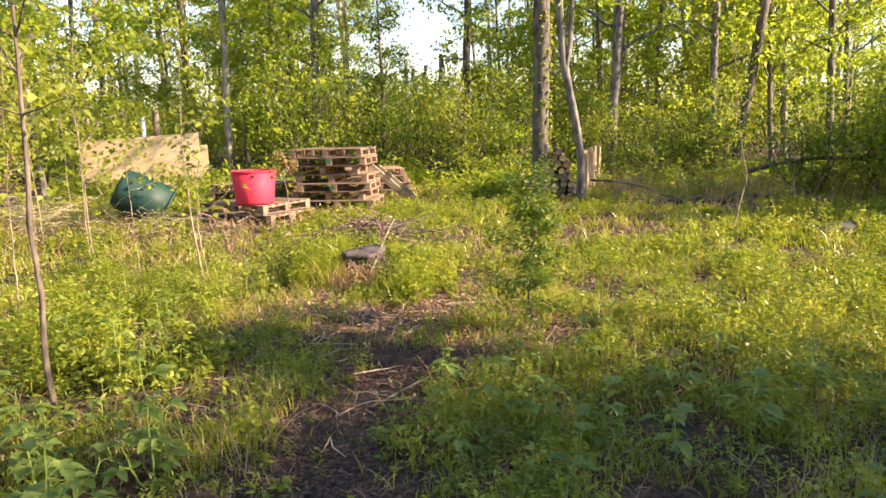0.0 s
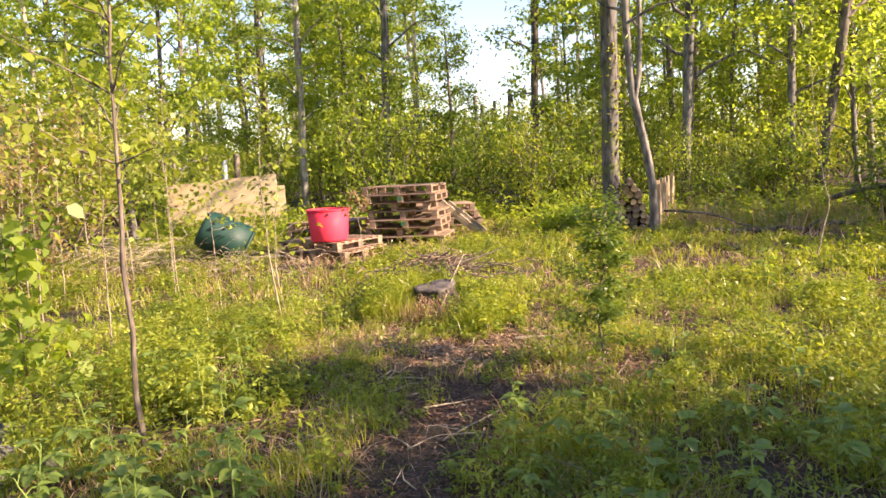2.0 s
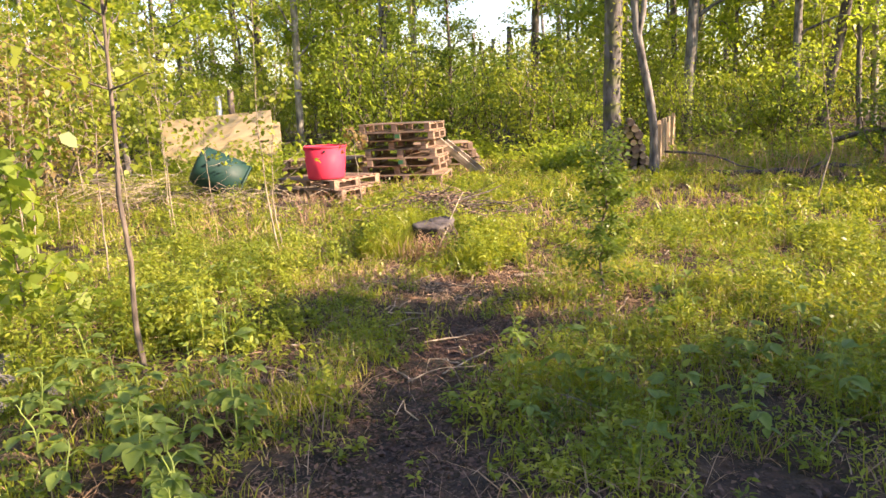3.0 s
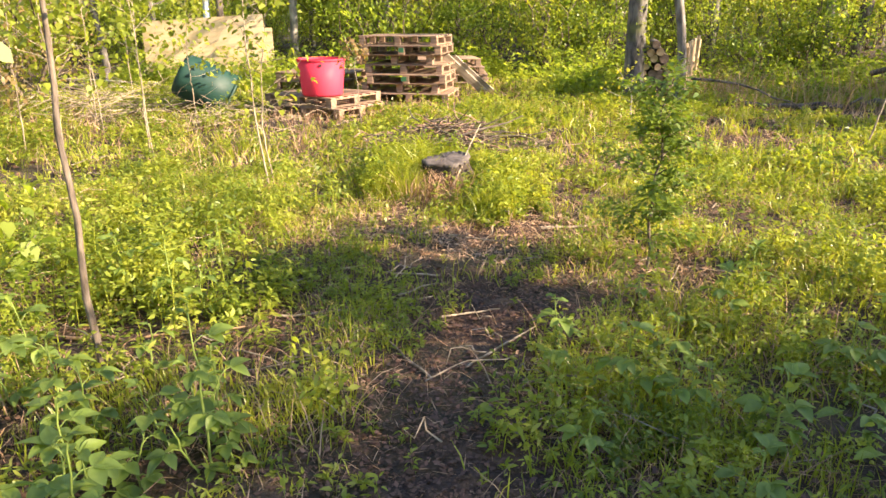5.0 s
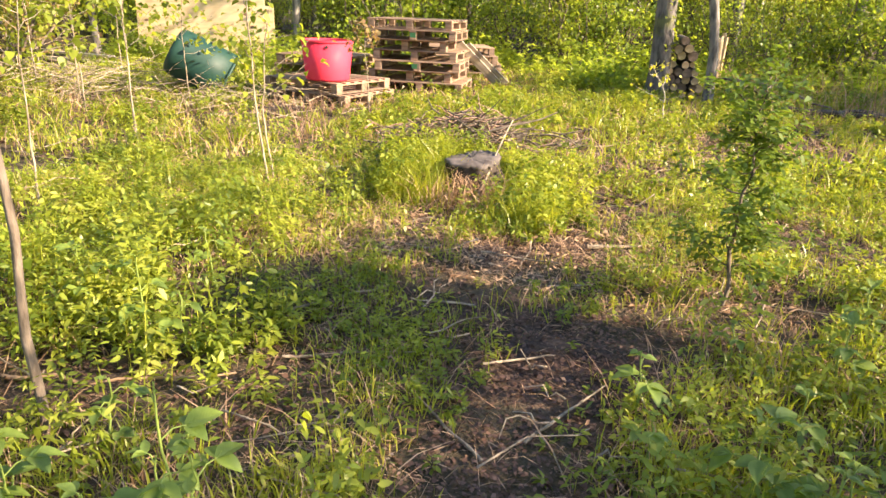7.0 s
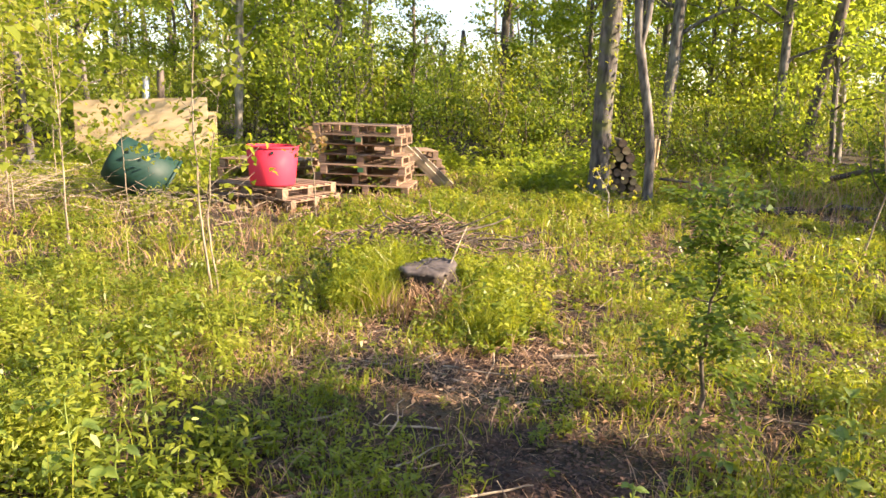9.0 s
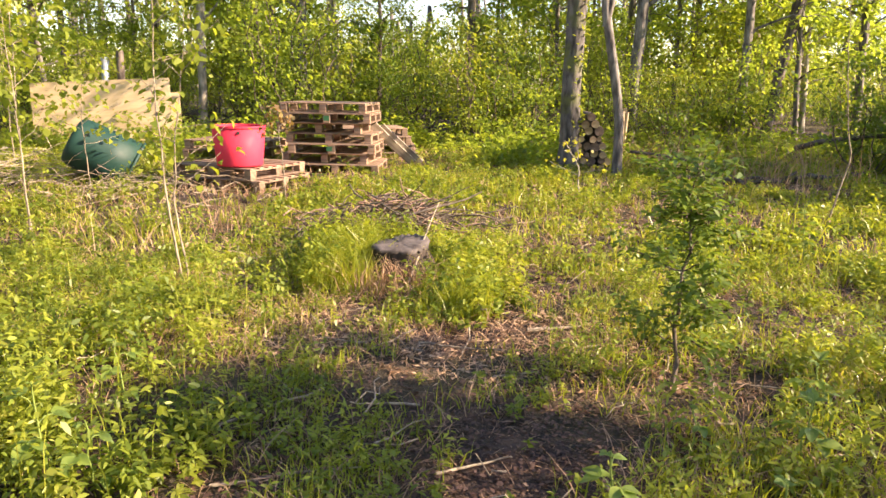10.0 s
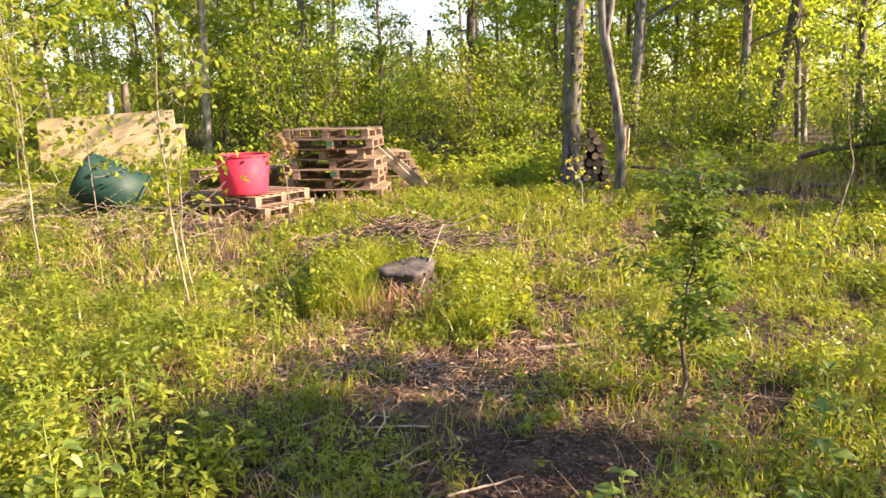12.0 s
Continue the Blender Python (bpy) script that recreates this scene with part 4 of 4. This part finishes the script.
# ---- stump and brush ----
stump = thing("stump", -1.37, 5.6, H(-1.37, 5.6), "low dark weathered tree stump", "stump")
stump.matrix_basis = pose(-1.37, 5.6, H(-1.37, 5.6) + 0.005, 8, -4, 0) @ Matrix.Scale(0.9, 4)
SEG = 56
ribs = [1 + 0.08 * math.sin(2 * a + 1) + 0.04 * math.sin(5 * a) + 0.025 * math.sin(11 * a + 2) + float(rng.normal(0, 0.02)) for a in (2 * math.pi * k / SEG for k in range(SEG))]
edge = [0.012 * math.sin(2 * math.pi * 2 * k / SEG) + float(rng.normal(0, 0.006)) for k in range(SEG)]


def stump_rings(profile):
    bm = bmesh.new()
    rings = [[bm.verts.new((0.175 * s * float(rng.uniform(0.96, 1.04)) * (1 + (w - 1) * wob) * math.cos(2 * math.pi * k / SEG), 0.16 * s * (1 + (w - 1) * wob) * math.sin(2 * math.pi * k / SEG), z + e * edge[k])) for k, w in enumerate(ribs)] for s, z, wob, e in profile]
    for r0, r1 in itertools.pairwise(rings):
        for k in range(SEG):
            bm.faces.new((r0[k], r0[(k + 1) % SEG], r1[(k + 1) % SEG], r1[k]))
    bm.faces.new(rings[-1])
    return bm


part("bark", stump_rings([(1.7, -0.22, 1.9, 0), (1.2, 0.0, 1.7, 0), (1.03, 0.06, 1.3, 0), (0.95, 0.12, 1.1, 0.3), (0.98, 0.175, 1.0, 1.0)]), stump_wood, stump, smooth_faces=True)
part("cut_top", stump_rings([(1.04, 0.166, 1.0, 1.0), (1.05, 0.182, 1.0, 1.0), (0.98, 0.192, 1.0, 0.8), (0.7, 0.19, 1.0, 0.6), (0.4, 0.192, 1.0, 0.5), (0.1, 0.19, 1.0, 0.3)]), grey_top, stump, "cracked grey cut top", True)


def stick(x0, y0, z0, x1, y1, z1, r, label, mat=bark_twig, bend=0.06, name="stick"):
    n = 9
    p = wander((x0, y0, H(x0, y0) + z0), (x1, y1, H(x1, y1) + z1), n, bend * math.dist((x0, y0), (x1, y1)))
    v, f = tube(p, np.linspace(r, r * 0.45, n), 7, 0.05)
    return tagged(new(name, mesh_from(name, v, [f], [mat], smooth_faces=True)), label, "stick")


stick(-1.75, 6.2, 0.12, -0.92, 6.45, 0.42, 0.011, "long dark stick lying over the brush pile", bark_dark, 0.03)
stick(-1.30, 5.36, 0.06, -1.17, 5.85, 0.36, 0.008, "pale stick leaning on the stump", bark_twig, 0.02)
stick(-0.62, 4.82, 0.03, -0.34, 4.93, 0.035, 0.012, "short pale broken branch on the path", bark_twig, 0.03)
stick(-1.95, 3.45, 0.02, -1.45, 4.0, 0.03, 0.008, "dry twig on the ground", bark_twig, 0.03)
stick(-0.75, 3.05, 0.015, -0.52, 3.4, 0.03, 0.006, "dry twig on the bare soil", bark_twig, 0.02)
stick(-0.95, 3.5, 0.015, -0.7, 3.62, 0.02, 0.006, "grey twig on the bare soil", bark_twig, 0.02)
stick(-2.5, 2.95, 0.02, -1.7, 3.1, 0.04, 0.008, "dry stalk lying in the weeds", straw_mat)
for k in range(14):
    x, y, a, ln = float(rng.uniform(-3, 1.2)), float(rng.uniform(2.4, 6)), float(rng.uniform(0, 6.3)), float(rng.uniform(0.15, 0.5))
    stick(x, y, 0.015, x + ln * math.cos(a), y + ln * math.sin(a), 0.03, 0.006, "thin dry twig on the ground", bark_twig, 0.03)
# brush pile behind the stump: fine twigs past counting
pieces = []
for k in range(760):
    x, y, a, ln = rng.normal(-1.78, 0.24), rng.normal(6.6, 0.16), rng.normal(0.2, 0.9), rng.uniform(0.12, 0.42)
    z = H(x, y) + 0.06 + abs(rng.normal(0.10, 0.08))
    pieces.append(tube(wander((x, y, z), (x + ln * math.cos(a), y + 0.6 * ln * math.sin(a), z + rng.normal(0.02, 0.08)), 5, 0.05), [0.007, 0.006, 0.005, 0.004, 0.002], 5))
v, f = joined(pieces[:330])
tagged(new("brush_pile", mesh_from("brush_pile", v, [f], [bark_brush])), "heap of thin pale dry twigs behind the stump", "brush", kind="stuff")
v, f = joined(pieces[330:])
tagged(new("brush_pile", mesh_from("brush_pile", v, [f], [bark_stem])), "heap of thin dead twigs behind the stump", "brush", kind="stuff")
# dead twigs strewn through the weeds
pieces = []
for k in range(600):
    if k >= 420:
        x, y, a, ln, up = rng.normal(-6.6, 0.6), rng.normal(8.6, 0.5), rng.normal(0.3, 1.0), rng.uniform(0.3, 0.9), 0.2
    elif k < 130:
        x, y, a, ln, up = rng.normal(-4.9, 0.7), rng.normal(8.3, 0.35), rng.normal(0.3, 1.0), rng.uniform(0.2, 0.7), 0.12
    else:
        x, y, a, ln, up = rng.uniform(-5, 3), rng.uniform(2.3, 9.5), rng.uniform(0, 6.3), rng.uniform(0.1, 0.45), 0.03
    z = H(x, y) + 0.02 + abs(rng.normal(0, up))
    pieces.append(tube(wander((x, y, z), (x + ln * math.cos(a), y + ln * math.sin(a), H(x, y) + 0.02 + abs(rng.normal(0, up))), 5, 0.05), np.linspace(0.0045, 0.0015, 5), 4))
v, f = joined(pieces)
tagged(new("dead_twigs", mesh_from("dead_twigs", v, [f], [bark_twig])), "thin pale dead twigs strewn in the weeds", "twigs", kind="stuff")
# fallen branches at the wood's edge
for x0, y0, z0, x1, y1, z1, r in [(1.2, 10.9, 0.05, 2.6, 10.3, 0.08, 0.05), (1.5, 10.6, 0.1, 3.0, 10.9, 0.15, 0.035), (0.9, 11.2, 0.35, 2.2, 10.2, 0.05, 0.02), (3.6, 12.6, 0.35, 6.2, 12.0, 0.5, 0.045), (3.0, 10.9, 0.05, 4.2, 11.4, 0.1, 0.04),
                                   (-9, 9.8, 0.3, -6.8, 10.6, 0.1, 0.02), (-6.2, 8.4, 0.1, -4.9, 8.9, 0.25, 0.01), (-5.6, 8.7, 0.06, -4.6, 9.1, 0.2, 0.009)]:
    stick(x0, y0, z0, x1, y1, z1, r, "fallen dead branch in the weeds", bark_dark, 0.08, "branch")
# rotten log at the right
v, f = tube(wander((2.9, 7.95, H(2.9, 7.95) + 0.06), (3.45, 8.1, H(3.45, 8.1) + 0.06), 10, 0.03), np.linspace(0.07, 0.10, 10) * rng.uniform(0.9, 1.1, 10), 14, 0.06)
tagged(new("log", mesh_from("log", v, [f], [rock_mat], smooth_faces=True)), "short dark rotten log lying in the grass", "log")
# stones at the left of the path
for x, y, s in [(-2.85, 2.55, 0.16), (-3.05, 2.85, 0.13), (-2.6, 2.3, 0.12), (-2.45, 2.55, 0.08)]:
    bm = bmesh.new()
    bmesh.ops.create_icosphere(bm, subdivisions=3, radius=1)
    o1 = Vector((x * 7, y * 5, 0))
    for vv in bm.verts:
        vv.co = Vector((vv.co.x * s, vv.co.y * s * 0.8, vv.co.z * s * 0.55)) * (1 + 0.35 * noise.noise(vv.co * 1.6 + o1) + 0.12 * noise.noise(vv.co * 5 + o1))
    ob = part("stone", bm, rock_mat, None)
    ob.matrix_basis = pose(x, y, H(x, y) + s * 0.25, 0, 0, x * 90)
    tagged(ob, "dark grey stone half hidden in the weeds", "stone", "stones by the path")


# ---- saplings ----
def sapling(name, path, r, twigs, leaf, per, mats, label, lo=0.3, reach=0.35, spread=0.06, group="saplings in the clearing", flat=0.7):
    path = np.asarray(path, float)
    foot = path[0].copy()
    local = path - foot
    zz = np.linspace(0, local[-1, 2], 22)
    fine = np.stack([np.interp(zz, local[:, 2], local[:, 0]), np.interp(zz, local[:, 2], local[:, 1]), zz], 1)
    fine[1:, :2] += np.cumsum(rng.normal(0, 0.004, (21, 2)), 0)
    fine[0, 2] = -0.05
    ob = thing(name, foot[0], foot[1], H(foot[0], foot[1]), label, "sapling", group)
    v, f = tube(fine, r * (0.28 + 0.72 * (1 - np.linspace(0, 1, 22)) ** 1.7), 9, 0.06)
    child("stem", mesh_from("stem", v, [f], [mats[0]], smooth_faces=True), ob)
    limbs, tips = [], []
    for k in range(twigs):
        t = lo + (1 - lo) * (k + rng.uniform(0, 1)) / twigs
        at = fine[min(21, int(t * 21))]
        az, ln = rng.uniform(0, 6.28), reach * rng.uniform(0.5, 1.3) * (1.25 - 0.7 * t)
        p = wander(at, at + np.array([math.cos(az) * ln, math.sin(az) * ln, ln * rng.uniform(0.2, 0.9)]), 6, 0.05 * ln + 0.01)
        limbs.append(tube(p, np.linspace(r * 0.35, 0.0015, 6), 5))
        tips += [p[2], p[3], p[4], p[5]]
    for v, f in limbs:
        child("twig", mesh_from("twig", v, [f], [mats[0]]), ob)
    if per:
        tips = np.array(tips)
        v, f = leaf_cloud(tips, np.full(len(tips), spread), per, leaf, flat, 0.72, True)
        child("leaves", mesh_from("leaves", v, [f], [mats[1]]), ob)
    return ob


sapling("sapling", [(-2.09, 2.72, 0), (-2.12, 2.72, 0.35), (-2.09, 2.72, 0.6), (-2.11, 2.72, 0.9), (-2.08, 2.72, 1.22), (-2.06, 2.72, 1.72), (-2.03, 2.72, 2.03), (-2.0, 2.75, 3.2)], 0.0155, 24, 0.055, 3, (bark_stem, leaf_bright), "slender bare-stemmed sapling with a few young leaves", 0.42, 0.45, 0.05)
sapling("sapling", [(-2.71, 5.45, 0), (-2.78, 5.45, 0.5), (-2.8, 5.45, 1.1), (-2.76, 5.45, 2.1)], 0.009, 14, 0.05, 3, (bark_twig, leaf_bright), "thin pale sapling with sparse yellow-green leaves", 0.3, 0.3)
sapling("sapling", [(-2.68, 5.47, 0), (-2.73, 5.47, 0.5), (-2.70, 5.47, 0.9), (-2.6, 5.47, 1.6)], 0.007, 10, 0.05, 3, (bark_twig, leaf_bright), "thin pale sapling beside its twin", 0.3, 0.3)
sapling("sapling", [(-2.98, 8.4, 0), (-3.0, 8.4, 0.45), (-3.03, 8.4, 0.95)], 0.009, 7, 0.05, 3, (bark_twig, leaf_rust), "small sapling with rusty young leaves", 0.72, 0.22, 0.04)
sapling("sapling", [(0.03, 9.0, 0), (0.0, 9.0, 0.36), (-0.17, 9.0, 0.63)], 0.013, 5, 0.05, 3, (bark_pale, leaf_yellow), "forked sapling with a pale stem", 0.35, 0.3)
sapling("sapling", [(2.17, 8.0, 0), (2.29, 8.0, 0.6), (2.2, 8.0, 1.05), (2.13, 8.0, 1.5), (2.1, 8, 2.0)], 0.010, 8, 0.045, 2, (bark_twig, leaf_bright), "crooked sapling with a pale stem", 0.5, 0.35)
for x, y, hh, lean in [(-4.05, 6.0, 1.9, -0.05), (-4.5, 6.6, 2.2, 0.1), (-5.1, 5.4, 2.3, 0.1), (-5.6, 7.4, 2.2, 0.0), (-6.3, 8.2, 2.0, 0.1), (-4.6, 4.4, 2.0, -0.05), (-5.2, 8.6, 1.4, 0.05), (-5.9, 6.6, 2.5, 0.1), (-3.75, 4.6, 1.9, 0.12), (-6.9, 9.8, 2.6, 0.0)]:
    sapling("sapling", [(x, y, 0), (x + lean * 0.4, y, hh * 0.5), (x + lean, y, hh)], 0.0075, 14, 0.058, 4, (bark_twig, leaf_bright), "young sapling with sunlit yellow-green leaves", 0.4, 0.45, 0.09)
for x, y, hh in [(-6.6, 6.9, 1.9), (-7.2, 8.6, 2.3), (-7.6, 7.6, 2.3), (-8.3, 8.4, 2.4), (-6.0, 6.2, 1.7), (-8.0, 9.6, 2.5)]:
    sapling("sapling", [(x, y, 0), (x, y, hh * 0.5), (x + 0.1, y, hh)], 0.010, 16, 0.065, 5, (bark_twig, leaf_rust), "young shrub with rusty brown leaves", 0.1, 0.5, 0.12)
sapling("sapling", [(-3.0, 3.0, 0), (-3.02, 3.0, 0.6), (-3.0, 3.0, 1.15)], 0.009, 16, 0.085, 5, (bark_stem, leaf_wood), "small leafy maple-like sapling", 0.15, 0.3, 0.08)
# dark feathery shrub beside the path
sh = thing("shrub", -0.03, 4.3, H(-0.03, 4.3), "dark green feathery shrub beside the path", "shrub")
limbs, lv, lf, o = [], [], [], 0
main = wander((0, 0, -0.03), (0.06, 0, 1.0), 14, 0.05)
limbs.append(tube(main, np.linspace(0.011, 0.003, 14), 7))
for k in range(26):
    t = 0.2 + 0.8 * ((k + 0.5) / 26) ** 0.8
    at = main[min(13, int(t * 13))]
    az = k * 2.4 + rng.uniform(-0.4, 0.4)
    ln = rng.uniform(0.14, 0.36) * (1.0 if t < 0.7 else 0.65)
    p = wander(at, at + np.array([math.cos(az) * ln, math.sin(az) * ln, ln * rng.uniform(0.0, 0.6)]), 12, 0.04)
    limbs.append(tube(p, np.linspace(0.004, 0.001, 12), 5))
    m = 10
    pp = np.repeat(p[2:], m, 0) + rng.normal(0, 0.026, (10 * m, 3))
    side = np.where(np.arange(10 * m) % 2, 1.0, -1.0)
    L = rng.uniform(0.026, 0.05, 10 * m)
    v, f = leaf_arrays(pp, L, L * 0.45, az + side * rng.uniform(0.7, 1.2, 10 * m), rng.normal(0.0, 0.3, 10 * m), fine=True)
    lv.append(v)
    lf.append(f + o)
    o += len(v)
child("stem", mesh_from("stem", *[[q] if k else q for k, q in enumerate(limbs[0])], [bark_stem]), sh)
for v, f in limbs[1:]:
    child("twig", mesh_from("twig", v, [f], [bark_stem]), sh)
child("foliage", mesh_from("foliage", np.concatenate(lv), [np.concatenate(lf)], [leaf_dark]), sh)


# ---- broad-leaved weeds, each leaf a piece ----
def big_leaf():
    """A pointed leaf with a mid-rib fold and a slight droop, along +x."""
    bm = bmesh.new()
    rows_ = []
    for k in range(7):
        t = k / 6
        w = 0.42 * math.sin(math.pi * min(1, t * 0.93 + 0.05)) ** 0.8 * (1 - 0.45 * t)
        z = -0.22 * t * t
        rows_.append([bm.verts.new((t, s * w, z + abs(s) * 0.35 * w + 0.012 * math.sin(9 * t + s * 3))) for s in (-1, -0.5, 0, 0.5, 1)])
    for r0, r1 in itertools.pairwise(rows_):
        for k in range(4):
            bm.faces.new((r0[k], r1[k], r1[k + 1], r0[k + 1]))
    me = bpy.data.meshes.new("leaf")
    bm.to_mesh(me)
    bm.free()
    me.materials.append(leaf_poke)
    me.polygons.foreach_set("use_smooth", np.ones(len(me.polygons), bool))
    return me


leaf_me = big_leaf()
stem_green = plastic("green_stem", (0.20, 0.27, 0.05), 0.55)


def bramble(x, y, hh, nodes, size, label, lo=0.35):
    """An upright stalk with three-fold leaves on thin leaf-stalks."""
    ob = thing("bramble", x, y, H(x, y), label, "weed", "broad-leaved weeds")
    p = wander((0, 0, -0.03), (float(rng.normal(0, 0.03)), float(rng.normal(0, 0.03)), hh), 9, 0.02)
    v, f = tube(p, np.linspace(0.0048, 0.002, 9), 8)
    child("stem", mesh_from("stem", v, [f], [stem_green], smooth_faces=True), ob)
    for k in range(nodes):
        t = lo + (1 - lo) * (k + 0.5) / nodes
        at = Vector([float(np.interp(t, np.linspace(0, 1, 9), p[:, c])) for c in range(3)])
        L = 0.82 * size * (1.1 - 0.5 * abs(t - 0.55)) * float(rng.uniform(0.8, 1.2)) * (1.0 if t < 0.85 else 0.6)
        az, up = math.radians(k * 137.5 + float(rng.uniform(-25, 25))), (0.25 if t < 0.8 else 0.9) + float(rng.normal(0, 0.12))
        reach = 0.75 * L
        end = at + Vector((math.cos(az) * math.cos(up), math.sin(az) * math.cos(up), math.sin(up))) * reach
        v, f = tube([at, (at + end) / 2 + Vector((0, 0, 0.01)), end], [0.0022, 0.0018, 0.0014], 5)
        child("leaf_stalk", mesh_from("leaf_stalk", v, [f], [stem_green], smooth_faces=True), ob)
        for turn, grow in ((0, 1.0), (68, 0.82), (-68, 0.82)):
            o = child("leaf", leaf_me, ob)
            tip = math.degrees(up) * 0.6 - 14 + float(rng.normal(0, 9))
            o.matrix_basis = Matrix.Translation(end) @ pose(0, 0, 0, 0, 0, math.degrees(az) + turn + float(rng.uniform(-10, 10))) @ pose(0, 0, 0, float(rng.normal(0, 12)), -tip, 0) @ Matrix.Diagonal((L * grow, L * grow * float(rng.uniform(0.85, 1.1)), L * grow, 1))


SHADE, LIT = "pale grey-green bramble with three-fold leaves in the shade", "bright green bramble with broad sunlit leaves"
for x, y, hh, n, s in [(-0.18, 2.86, 0.31, 5, 0.085), (-0.42, 3.25, 0.24, 5, 0.075), (0.27, 2.66, 0.30, 5, 0.08), (0.24, 3.62, 0.26, 5, 0.075), (-0.39, 3.02, 0.16, 4, 0.065), (0.03, 3.2, 0.22, 5, 0.07), (0.62, 3.15, 0.28, 5, 0.08),
                       (0.95, 3.6, 0.30, 5, 0.08), (0.52, 2.45, 0.26, 5, 0.08), (0.12, 2.38, 0.22, 5, 0.075), (-0.28, 2.5, 0.18, 4, 0.065), (1.25, 3.2, 0.30, 5, 0.085), (0.45, 4.05, 0.24, 5, 0.07), (0.85, 2.75, 0.3, 5, 0.085), (-0.08, 3.7, 0.18, 4, 0.06)]:
    bramble(x, y, hh, n, s, SHADE)
for x, y, hh, n, s in [(-1.36, 2.24, 0.52, 5, 0.075), (-1.50, 1.84, 0.40, 6, 0.095), (-1.50, 2.28, 0.26, 5, 0.08), (-1.33, 1.74, 0.26, 5, 0.085), (-1.74, 2.08, 0.30, 6, 0.09), (-1.64, 1.98, 0.22, 5, 0.085), (-1.92, 2.32, 0.34, 6, 0.085),
                       (-2.06, 3.16, 0.40, 6, 0.075), (-1.95, 3.24, 0.28, 5, 0.07), (-1.78, 3.60, 0.12, 4, 0.06), (-2.32, 2.62, 0.36, 6, 0.085), (-2.2, 2.2, 0.3, 6, 0.09), (-1.82, 2.66, 0.22, 5, 0.07), (-2.45, 3.35, 0.36, 6, 0.075), (-2.12, 3.75, 0.3, 5, 0.07),
                       (-1.6, 2.62, 0.18, 4, 0.065), (-2.0, 1.95, 0.28, 6, 0.09), (1.40, 6.5, 0.48, 9, 0.075)]:
    bramble(x, y, hh, n, s, LIT, 0.3)
for k in range(16):
    bramble(float(rng.uniform(-2.35, -1.2)), float(rng.uniform(1.6, 2.5)), float(rng.uniform(0.14, 0.3)), 5, float(rng.uniform(0.07, 0.1)), "low green bramble with broad leaves beside the path", 0.25)
for k in range(8):
    bramble(float(rng.uniform(-0.25, 1.2)), float(rng.uniform(2.2, 3.8)), float(rng.uniform(0.14, 0.26)), 5, float(rng.uniform(0.06, 0.085)), SHADE, 0.25)
